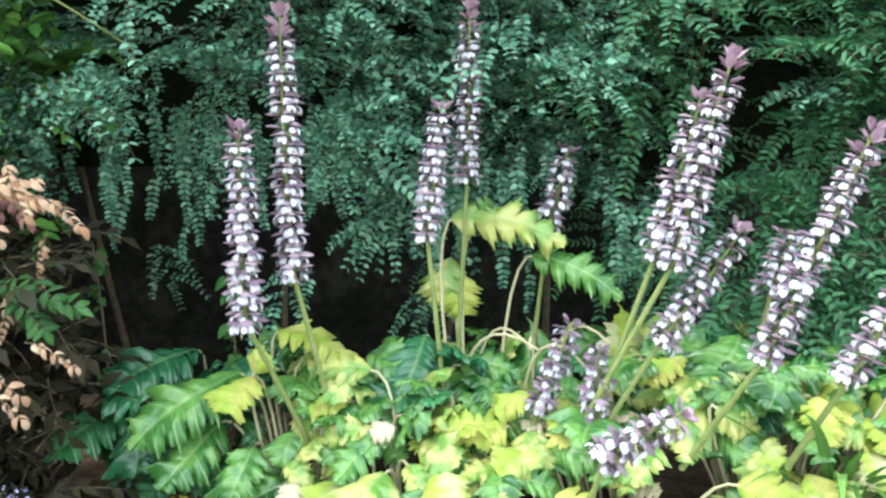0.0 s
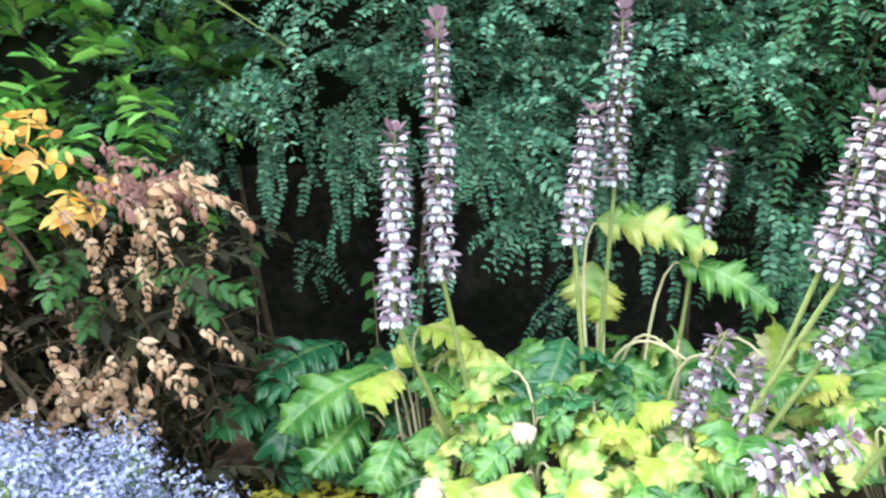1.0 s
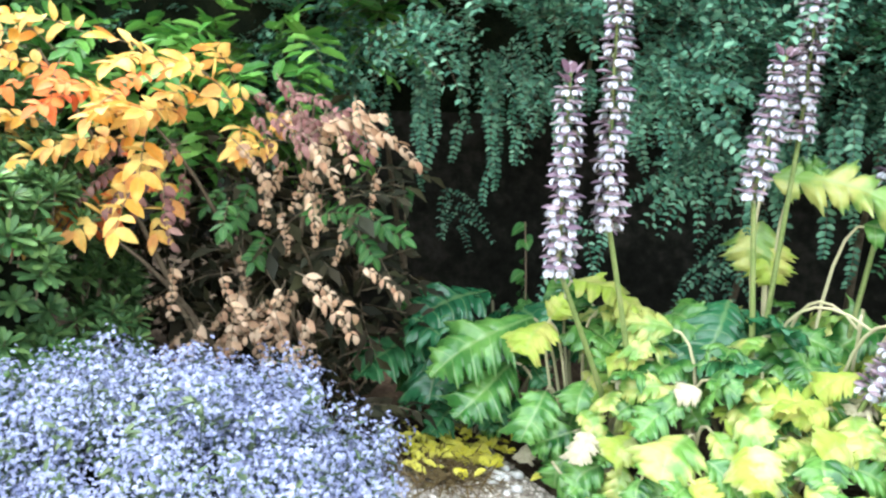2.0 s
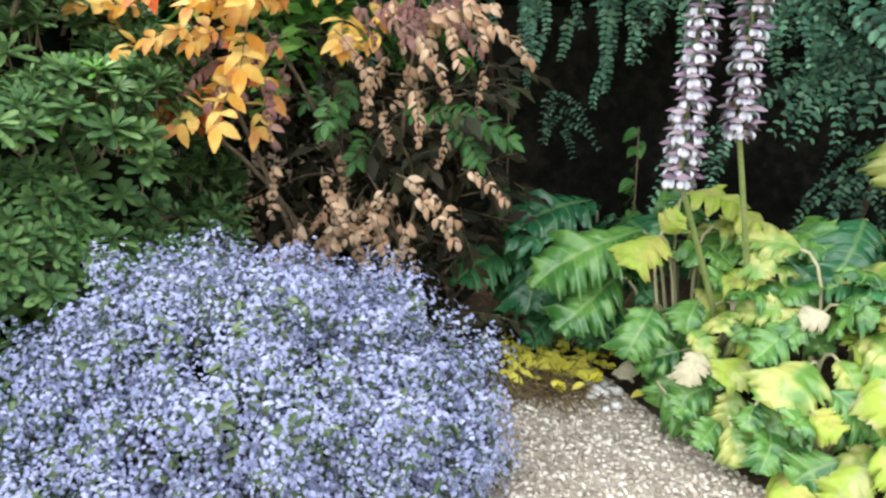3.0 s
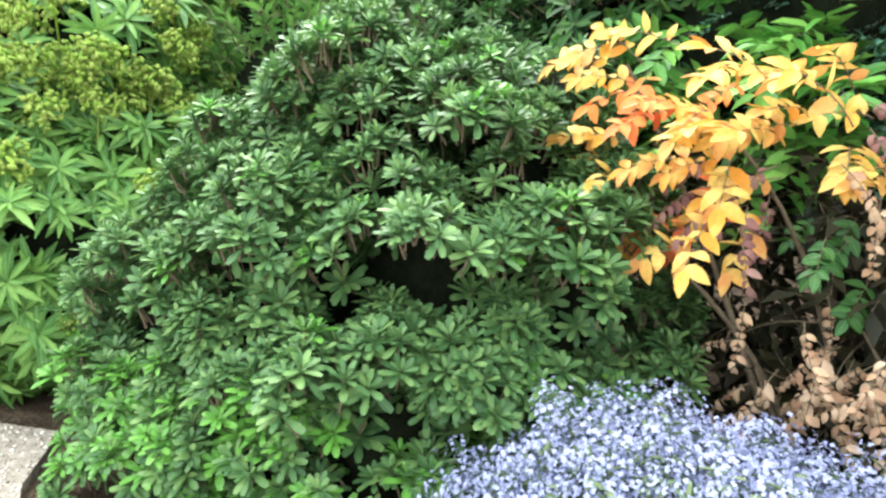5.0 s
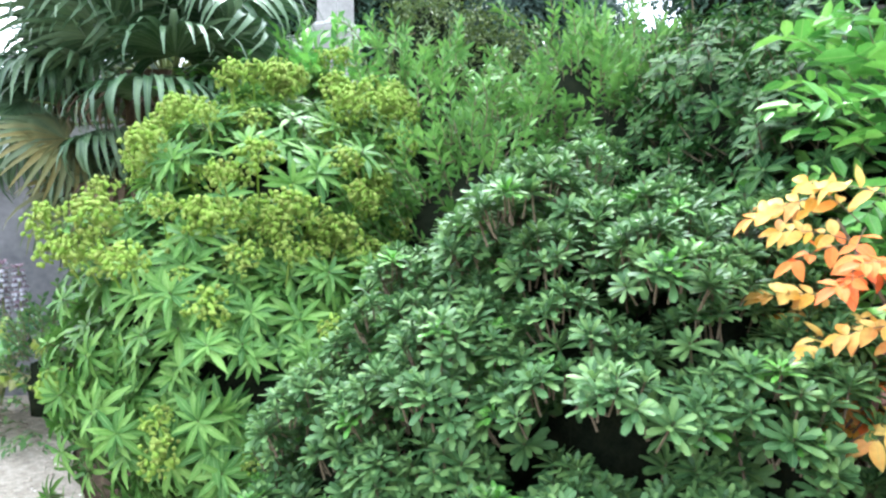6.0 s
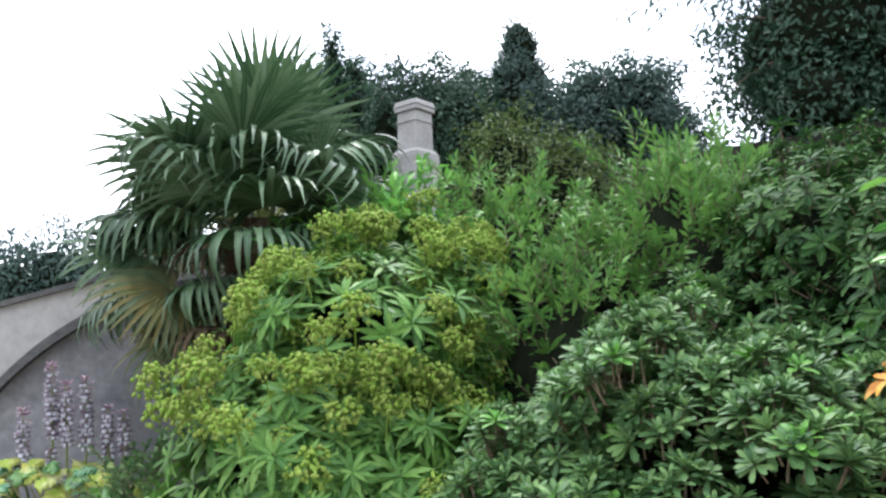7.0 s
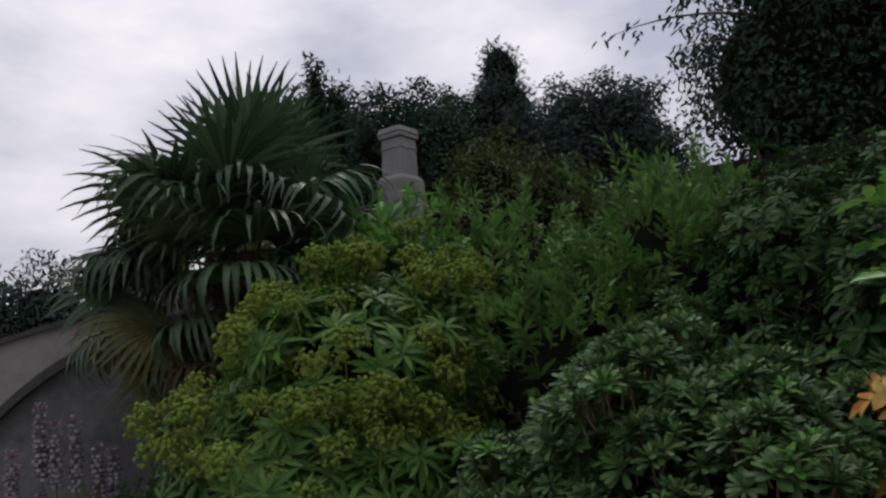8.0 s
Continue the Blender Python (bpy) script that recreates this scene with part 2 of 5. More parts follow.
M_BARK = solid_material("bark", [(0.04, 0.03, 0.022), (0.1, 0.08, 0.06), (0.17, 0.14, 0.11)], 6, 0.9, 0.9, (1, 1, 0.3))
M_STONE = solid_material("pier_stone", [(0.189, 0.182, 0.175), (0.280, 0.273, 0.259), (0.350, 0.343, 0.322)], 3, 0.85, 0.35)
M_WALL = solid_material("grey_render", [(0.112, 0.116, 0.124), (0.188, 0.188, 0.195), (0.285, 0.285, 0.292)], 2.2, 0.9, 0.3)
M_COPING = solid_material("pale_coping", [(0.255, 0.247, 0.240), (0.345, 0.338, 0.323), (0.413, 0.405, 0.390)], 2.5, 0.85, 0.35)
M_MOULD = solid_material("dark_moulding", [(0.05, 0.05, 0.052), (0.09, 0.09, 0.09), (0.13, 0.125, 0.12)], 5, 0.9, 0.5)
# old stone taken near-black: the hollow's shade is in its colour
M_OLD_WALL_SHADED = solid_material("shaded_old_wall", [(0.008, 0.009, 0.007), (0.022, 0.022, 0.018), (0.055, 0.052, 0.043)], 3, 0.95, 0.8, gloss=0.05)
M_SOIL = solid_material("soil", [(0.028, 0.02, 0.014), (0.065, 0.046, 0.032), (0.16, 0.12, 0.08)], 5, 0.95, 1.0, (1, 1, 1), 0.03, 9, 0.05)
M_GRAVEL = solid_material("gravel_bed", [(0.131, 0.112, 0.090), (0.282, 0.246, 0.198), (0.463, 0.415, 0.343)], 22, 0.9, 1.0, (1, 1, 1), 0.02, 5)
M_PALE = solid_material("white_stone", [(0.5, 0.48, 0.45), (0.66, 0.65, 0.62), (0.78, 0.77, 0.75)], 40, 0.7, 0.2)
M_LOG = solid_material("weathered_timber", [(0.053, 0.050, 0.046), (0.105, 0.101, 0.098), (0.165, 0.161, 0.158)], 7, 0.85, 0.6, (0.3, 1, 1))
M_STRAW = leaf_material("straw", [(0.134, 0.091, 0.038), (0.185, 0.137, 0.062), (0.101, 0.066, 0.031)], 0.8, 0, 0.1, 0.2)
M_YELLOWED = leaf_material("fallen_leaf", [(0.672, 0.612, 0.048), (0.720, 0.673, 0.115), (0.576, 0.510, 0.096)], 0.6, 0.1, 0.2, 0.2)


def pebble_material():
    mat, n, l = shader("pebble")
    p = n["Principled BSDF"]
    geo, info, add, fr = n.new("ShaderNodeNewGeometry"), n.new("ShaderNodeObjectInfo"), n.new("ShaderNodeMath"), n.new("ShaderNodeMath")
    add.operation, fr.operation = "ADD", "FRACT"
    l.new(geo.outputs["Random Per Island"], add.inputs[0])
    l.new(info.outputs["Random"], add.inputs[1])
    l.new(add.outputs[0], fr.inputs[0])
    rp = n.new("ShaderNodeValToRGB")
    set_ramp(rp, [(0, (0.2, 0.16, 0.125)), (0.35, (0.38, 0.325, 0.265)), (0.7, (0.52, 0.465, 0.39)), (1, (0.72, 0.68, 0.61))])
    l.new(fr.outputs[0], rp.inputs["Fac"])
    tex, ns, mr, sc = n.new("ShaderNodeTexCoord"), n.new("ShaderNodeTexNoise"), n.new("ShaderNodeMapRange"), n.new("ShaderNodeVectorMath")
    ns.inputs["Scale"].default_value = 150
    mr.inputs["To Min"].default_value, mr.inputs["To Max"].default_value = 0.75, 1.25
    sc.operation = "SCALE"
    l.new(tex.outputs["Object"], ns.inputs["Vector"])
    l.new(ns.outputs["Fac"], mr.inputs["Value"])
    l.new(rp.outputs["Color"], sc.inputs[0])
    l.new(mr.outputs[0], sc.inputs["Scale"])
    l.new(sc.outputs[0], p.inputs["Base Color"])
    p.inputs["Roughness"].default_value = 0.8
    return mat


M_PEBBLE = pebble_material()


# ---- geometry tools: quads in arrays ----
class Geo:
    def __init__(self, v, f, m=None, uv=None):
        self.v, self.f = np.asarray(v, float).reshape(-1, 3), np.asarray(f, int).reshape(-1, 4)
        self.m = np.zeros(len(self.f), int) if m is None else np.asarray(m, int)
        self.uv = np.full((len(self.v), 2), 0.2) if uv is None else np.asarray(uv, float)

    def mat(self, i):
        self.m[:] = i
        return self

    def moved(self, m):
        m = np.asarray(m, float)
        return Geo(self.v @ m[:3, :3].T + m[:3, 3], self.f, self.m.copy(), self.uv)


def join(parts):
    v, f, m, uv, n = [], [], [], [], 0
    for g in parts:
        v.append(g.v), f.append(g.f + n), m.append(g.m), uv.append(g.uv)
        n += len(g.v)
    return Geo(np.concatenate(v), np.concatenate(f), np.concatenate(m), np.concatenate(uv))


def repeat(g, mats):
    mats = np.asarray(mats, float).reshape(-1, 4, 4)
    k, n = len(mats), len(g.v)
    v = np.einsum("kij,nj->kni", mats[:, :3, :3], g.v) + mats[:, None, :3, 3]
    f = (g.f[None] + (np.arange(k) * n)[:, None, None]).reshape(-1, 4)
    return Geo(v.reshape(-1, 3), f, np.tile(g.m, k), np.tile(g.uv, (k, 1)))


def to_mesh(name, g, mats, smooth=True):
    me = bpy.data.meshes.new(name)
    me.vertices.add(len(g.v))
    me.vertices.foreach_set("co", g.v.ravel())
    me.loops.add(len(g.f) * 4)
    me.loops.foreach_set("vertex_index", g.f.ravel())
    me.polygons.add(len(g.f))
    me.polygons.foreach_set("loop_start", np.arange(len(g.f)) * 4)
    me.polygons.foreach_set("loop_total", np.full(len(g.f), 4))
    me.polygons.foreach_set("material_index", g.m)
    me.polygons.foreach_set("use_smooth", np.full(len(g.f), smooth))
    layer = me.uv_layers.new(name="leaf")
    layer.data.foreach_set("uv", g.uv[g.f.ravel()].ravel())
    for m in mats:
        me.materials.append(m)
    me.update()
    me.validate()
    return me


def part(name, data, parent, label="", m=None):
    ob = new(name, data)
    ob.parent = parent
    if m is not None:
        ob.matrix_basis = Matrix(m.tolist() if isinstance(m, np.ndarray) else m)
    return tagged(ob, label)


def thing(name, at, label, category, group="", kind=""):
    ob = new(name)
    ob.location = at
    ob.empty_display_size = 0.1
    return tagged(ob, label, category, group, kind)


def unit(v):
    v = np.asarray(v, float)
    return v / max(1e-9, np.linalg.norm(v))


def basis(p, x, up, s=1.0):
    """A 4x4 with its x axis along x and its z axis near up."""
    x = unit(x)
    z = np.asarray(up, float) - np.dot(up, x) * x
    z = unit(z) if np.linalg.norm(z) > 1e-5 else unit(np.cross(x, (0.3, 0.5, 0.8)))
    m = np.eye(4)
    m[:3, 0], m[:3, 1], m[:3, 2], m[:3, 3] = x * s, np.cross(z, x) * s, z * s, p
    return m


def axis_up(p, z, spin, s=1.0):
    """A 4x4 with its z axis along z, turned by spin."""
    z = unit(z)
    a = np.cross(z, (math.cos(spin), math.sin(spin), 0.123))
    return basis(p, a, z, s)


def blade(length, width, nseg=4, fold=0.15, droop=0.3, shape=0.5, tip=0.04, stalk=0.0, start=0.0):
    """A leaf along +x, widest at shape (0 to 1), folded along its rib and drooping; three points across."""
    u = np.linspace(0, 1, nseg + 1)
    a, b = 1.6 * shape, 1.6 * (1 - shape)
    w = (u + 0.02) ** a * (1.02 - u) ** b
    w = w / w.max() * width / 2
    w = np.maximum(w, tip * width * 0.5)
    ang = -droop * u * 1.3
    dx = length / nseg
    x = stalk + start + np.concatenate([[0], np.cumsum(np.cos(ang[1:]) * dx)])
    z = np.concatenate([[0], np.cumsum(np.sin(ang[1:]) * dx)])
    rows = [np.stack([x, s * w, z + abs(s) * fold * w * 2], 1) for s in (-1, 0, 1)]
    v = np.stack(rows, 1).reshape(-1, 3)
    uv = np.stack([np.repeat(u, 3), np.tile([0.0, 0.5, 1.0], nseg + 1)], 1)
    f = [(3 * i + j, 3 * i + 3 + j, 3 * i + 4 + j, 3 * i + 1 + j) for i in range(nseg) for j in (0, 1)]
    return Geo(v, f, None, uv)


def oval(length, width, fold=0.2, droop=0.15):
    """A small oval leaf along +x, folded on its rib."""
    h, z = width / 2, fold * width
    v = [(0, 0, 0), (length * 0.3, h * 0.95, z), (length * 0.75, h * 0.75, z - droop * length * 0.5), (length, 0, -droop * length), (length * 0.75, -h * 0.75, z - droop * length * 0.5), (length * 0.3, -h * 0.95, z)]
    return Geo(v, [(0, 3, 2, 1), (0, 5, 4, 3)], None, [(0, 0.5), (0.3, 1), (0.75, 1), (1, 0.5), (0.75, 0), (0.3, 0)])


def tube(pts, r0, r1, sides=5):
    pts = np.asarray(pts, float)
    n = len(pts)
    t = np.gradient(pts, axis=0)
    v = []
    for i in range(n):
        d = unit(t[i])
        a = np.cross(d, (0.31, 0.92, 0.22))
        a = unit(a)
        b = np.cross(d, a)
        r = r0 + (r1 - r0) * i / (n - 1)
        for k in range(sides):
            c = 2 * math.pi * k / sides
            v.append(pts[i] + r * (math.cos(c) * a + math.sin(c) * b))
    f = [(i * sides + k, i * sides + (k + 1) % sides, (i + 1) * sides + (k + 1) % sides, (i + 1) * sides + k) for i in range(n - 1) for k in range(sides)]
    return Geo(v, f)


def bend(p0, p1, p2, n=8):
    t = np.linspace(0, 1, n)[:, None]
    p0, p1, p2 = (np.asarray(p, float) for p in (p0, p1, p2))
    return (1 - t) ** 2 * p0 + 2 * t * (1 - t) * p1 + t ** 2 * p2


def knob(r, squash=1.0, seg=6, rings=4, lump=0.0):
    """A small rounded lump of quads (closed by narrow ends)."""
    v, f = [], []
    for i in range(rings + 1):
        a = math.pi * (0.06 + 0.88 * i / rings)
        for k in range(seg):
            c = 2 * math.pi * k / seg
            q = r * (1 + lump * math.sin(3 * c + 2 * i))
            v.append((q * math.sin(a) * math.cos(c), q * math.sin(a) * math.sin(c), q * squash * math.cos(a)))
    for i in range(rings):
        for k in range(seg):
            f.append((i * seg + k, (i + 1) * seg + k, (i + 1) * seg + (k + 1) % seg, i * seg + (k + 1) % seg))
    f.append((0, 1, 2, 3)), f.append((3, 4, 5, 0)) if seg == 6 else None
    return Geo(v, f)


def on_lobes(lobes, spacing, depth=0.12, low=0.02, seed=1):
    """Points and outward ways spread over a union of ellipsoids (cx, cy, cz, rx, ry, rz), in a layer of that depth."""
    r = np.random.default_rng(seed)
    lobes = np.asarray(lobes, float)
    pts, nor = [], []
    for i, (cx, cy, cz, rx, ry, rz) in enumerate(lobes):
        area = 4 * math.pi * (((rx * ry) ** 1.6 + (rx * rz) ** 1.6 + (ry * rz) ** 1.6) / 3) ** (1 / 1.6)
        k = int(area / spacing ** 2)
        d = r.normal(size=(k, 3))
        d /= np.linalg.norm(d, axis=1)[:, None]
        lump = 1 + 0.1 * np.sin(d[:, 2] * 17 + d[:, 1] * 9 + i) * np.sin(d[:, 0] * 13) + 0.13 * np.sin(d[:, 0] * 7 + i) * np.sin(d[:, 1] * 6.3 + 2 * i) + 0.1 * np.sin(d[:, 2] * 9 + d[:, 0] * 5)
        s = lump * (1 - depth * r.random(k) ** 1.5)
        p = lobes[i, :3] + d * lobes[i, 3:] * s[:, None]
        n = d / lobes[i, 3:]
        n /= np.linalg.norm(n, axis=1)[:, None]
        keep = p[:, 2] > low
        for j, o in enumerate(lobes):
            if j != i:
                keep &= (((p - o[:3]) / o[3:]) ** 2).sum(1) > 0.62
        pts.append(p[keep]), nor.append(n[keep])
    return np.concatenate(pts), np.concatenate(nor)


def core(lobes, scale=0.8, low=-0.05):
    """A near-black filler inside a shrub: shade in its colour, uneven in outline."""
    out = []
    for cx, cy, cz, rx, ry, rz in lobes:
        g = knob(1.0, 1.0, 14, 9)
        v = g.v
        lump = 1 + 0.12 * np.sin(v[:, :1] * 7 + cx) * np.sin(v[:, 1:2] * 6 + cy) + 0.1 * np.sin(v[:, 2:] * 9 + cz * 3)
        v = v * lump * np.array([rx, ry, rz]) * scale + np.array([cx, cy, cz])
        v[:, 2] = np.maximum(v[:, 2], low)
        out.append(Geo(v, g.f))
    return join(out)


def shrub(ob, lobes, kinds, mats, spacing, near, lift=0.5, depth=0.15, scale=(0.8, 1.2), piece="leaf_rosette", seed=3, core_scale=0.8, count=300, rest="foliage", choose=None, droop=False, tuft=None, inner=0.0, rise=0.5):
    """Clothes a union of lobes with pieces: those nearest to a place of the plan are single parts, the others one mesh."""
    r = np.random.default_rng(seed)
    origin = np.array(ob.location)
    p, n = on_lobes(lobes, spacing, depth, 0.03, seed)
    if tuft:
        # each place carries a small dome of pieces
        dome, k = tuft
        n = n + np.array([0, 0, rise])
        n /= np.linalg.norm(n, axis=1)[:, None]
        side = r.normal(size=(len(p), k, 3))
        side -= (side * n[:, None]).sum(2)[:, :, None] * n[:, None]
        side /= np.linalg.norm(side, axis=2)[:, :, None]
        far = np.sqrt((np.arange(k) + 0.3) / k)[None, :, None] * r.uniform(0.8, 1.15, (len(p), k, 1))
        p = (p[:, None] + side * far * dome + n[:, None] * (0.35 - 0.75 * far ** 2) * dome).reshape(-1, 3)
        n = (n[:, None] + side * far * 0.9).reshape(-1, 3)
        keep = p[:, 2] > 0.04
        p, n = p[keep], n[keep]
    meshes = [to_mesh(piece, g, mats) for g in kinds]
    which = r.integers(0, len(kinds), len(p)) if choose is None else choose(p, n, r)
    dist = ((p - np.asarray(near)) ** 2).sum(1)
    order = np.argsort(dist)
    rest_mats = [[] for _ in kinds]
    for rank, i in enumerate(order):
        way = n[i] + np.array([0, 0, lift]) + r.normal(size=3) * 0.22
        s = r.uniform(*scale)
        m = basis(p[i] - origin, way, r.normal(size=3) * 0.35 + (0, 0, 1), s) if droop else axis_up(p[i] - origin, way, r.uniform(0, 6.28), s)
        if rank < count:
            part(piece, meshes[which[i]], ob, "", m)
        else:
            rest_mats[which[i]].append(m)
    if inner:
        # a sparser layer deeper in the shrub
        small = np.asarray(lobes, float) * np.array([1, 1, 1, 0.72, 0.72, 0.76])
        q, w = on_lobes(small, inner, 0.3, 0.03, seed + 1)
        for i in range(len(q)):
            m = axis_up(q[i] - origin, w[i] + np.array([0, 0, 0.5]) + r.normal(size=3) * 0.3, r.uniform(0, 6.28), r.uniform(1.0, 1.35))
            rest_mats[i % min(4, len(kinds))].append(m)
    geos = [repeat(g, m) for g, m in zip(kinds, rest_mats) if m]
    if geos:
        tagged(part(rest, to_mesh(rest, join(geos), mats), ob), kind="stuff")
    # near-black core: its colour stands for the shade between the leaves
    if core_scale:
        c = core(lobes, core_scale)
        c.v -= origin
        part("inner_growth", to_mesh("inner_growth", c, [M_INNER_SHADE]), ob, "near-black filler for the shade among the inner twigs")


def box(bm, lo, hi):
    x0, y0, z0 = lo
    x1, y1, z1 = hi
    vs = [bm.verts.new(c) for c in ((x0, y0, z0), (x1, y0, z0), (x1, y1, z0), (x0, y1, z0), (x0, y0, z1), (x1, y0, z1), (x1, y1, z1), (x0, y1, z1))]
    for q in ((0, 3, 2, 1), (4, 5, 6, 7), (0, 1, 5, 4), (1, 2, 6, 5), (2, 3, 7, 6), (3, 0, 4, 7)):
        bm.faces.new([vs[i] for i in q])


def bm_mesh(name, bm, mat, bevel=0.0):
    if bevel:
        bmesh.ops.bevel(bm, geom=bm.edges[:], offset=bevel, segments=2, affect="EDGES", profile=0.6)
    me = bpy.data.meshes.new(name)
    bm.to_mesh(me)
    bm.free()
    me.materials.append(mat)
    return me


# ---- ground, path, walls ----
def ground_sheet():
    bm = bmesh.new()
    bmesh.ops.create_grid(bm, x_segments=90, y_segments=90, size=1.0)
    for v in bm.verts:
        x, y = v.co.x, v.co.y
        v.co.x, v.co.y = -3 + 9 * x + 900 * x ** 7, 1 + 9 * y + 900 * y ** 7
        v.co.z = 0.02 * noise.noise((v.co.x * 2.1, v.co.y * 2.1, 0)) - 0.012
    for f in bm.faces:
        f.smooth = True
    return bm_mesh("ground", bm, M_SOIL)


tagged(new("ground", ground_sheet()), "dark brown bare garden soil", "ground", kind="structure")

PATH_EDGE = [(9.0, -5.0), (9.5, 1.0), (4.0, 1.75), (1.4, 1.9), (0.3, 1.98), (-0.3, 2.12), (-0.8, 2.5), (-1.1, 2.78), (-1.4, 2.5), (-1.2, 1.9), (-1.5, 1.0),
             (-1.8, 0.6), (-2.4, 0.3), (-3.2, -0.02), (-3.65, 0.02), (-4.1, 0.17), (-4.7, -0.45), (-6.0, -0.75), (-8.2, -1.05), (-8.2, -4.4), (0.0, -5.4)]


def inside(x, y, poly):
    hit = False
    for (x0, y0), (x1, y1) in zip(poly, poly[1:] + poly[:1]):
        if (y0 > y) != (y1 > y) and x < (x1 - x0) * (y - y0) / (y1 - y0) + x0:
            hit = not hit
    return hit


def gravel_path():
    bm = bmesh.new()
    top = [bm.verts.new((x, y, 0.03)) for x, y in PATH_EDGE]
    low = [bm.verts.new((x, y, -0.05)) for x, y in PATH_EDGE]
    bm.faces.new(top)
    for i in range(len(top)):
        j = (i + 1) % len(top)
        bm.faces.new((top[i], low[i], low[j], top[j]))
    bmesh.ops.recalc_face_normals(bm, faces=bm.faces[:])
    bmesh.ops.triangulate(bm, faces=[f for f in bm.faces if len(f.verts) > 4])
    return bm_mesh("gravel_path", bm, M_GRAVEL)


path_ob = tagged(new("pavement", gravel_path()), "pale grey and buff gravel garden path", "path", kind="structure")


def terrace_wall():
    ob = tagged(new("wall_north"), "old stone terrace wall with a coping, coloured near-black for the hollow's shade", "wall", kind="structure")
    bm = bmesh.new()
    # back of the hollow, its shade carried by the near-black stone colour
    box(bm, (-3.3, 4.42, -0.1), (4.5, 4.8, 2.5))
    part("wall_body", bm_mesh("wall_body", bm, M_OLD_WALL_SHADED, 0.01), ob)
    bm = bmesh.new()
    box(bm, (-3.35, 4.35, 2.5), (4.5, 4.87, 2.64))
    part("coping", bm_mesh("coping", bm, M_OLD_WALL_SHADED, 0.025), ob, "weathered stone coping in the wall's shade-dark colour")
    return ob


terrace_wall()


def upper_wall():
    """A dark coped wall that runs across behind the shrubs."""
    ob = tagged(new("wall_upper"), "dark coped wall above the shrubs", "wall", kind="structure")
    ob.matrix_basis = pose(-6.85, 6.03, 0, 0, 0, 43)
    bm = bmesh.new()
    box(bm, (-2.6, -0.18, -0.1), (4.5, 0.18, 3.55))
    part("wall_body", bm_mesh("wall_body", bm, M_OLD_WALL_SHADED, 0.01), ob)
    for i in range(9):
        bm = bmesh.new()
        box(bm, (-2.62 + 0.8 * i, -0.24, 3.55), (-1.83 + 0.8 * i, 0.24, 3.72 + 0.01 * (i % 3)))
        part("coping_stone", bm_mesh("coping_stone", bm, M_OLD_WALL_SHADED, 0.02), ob)


upper_wall()


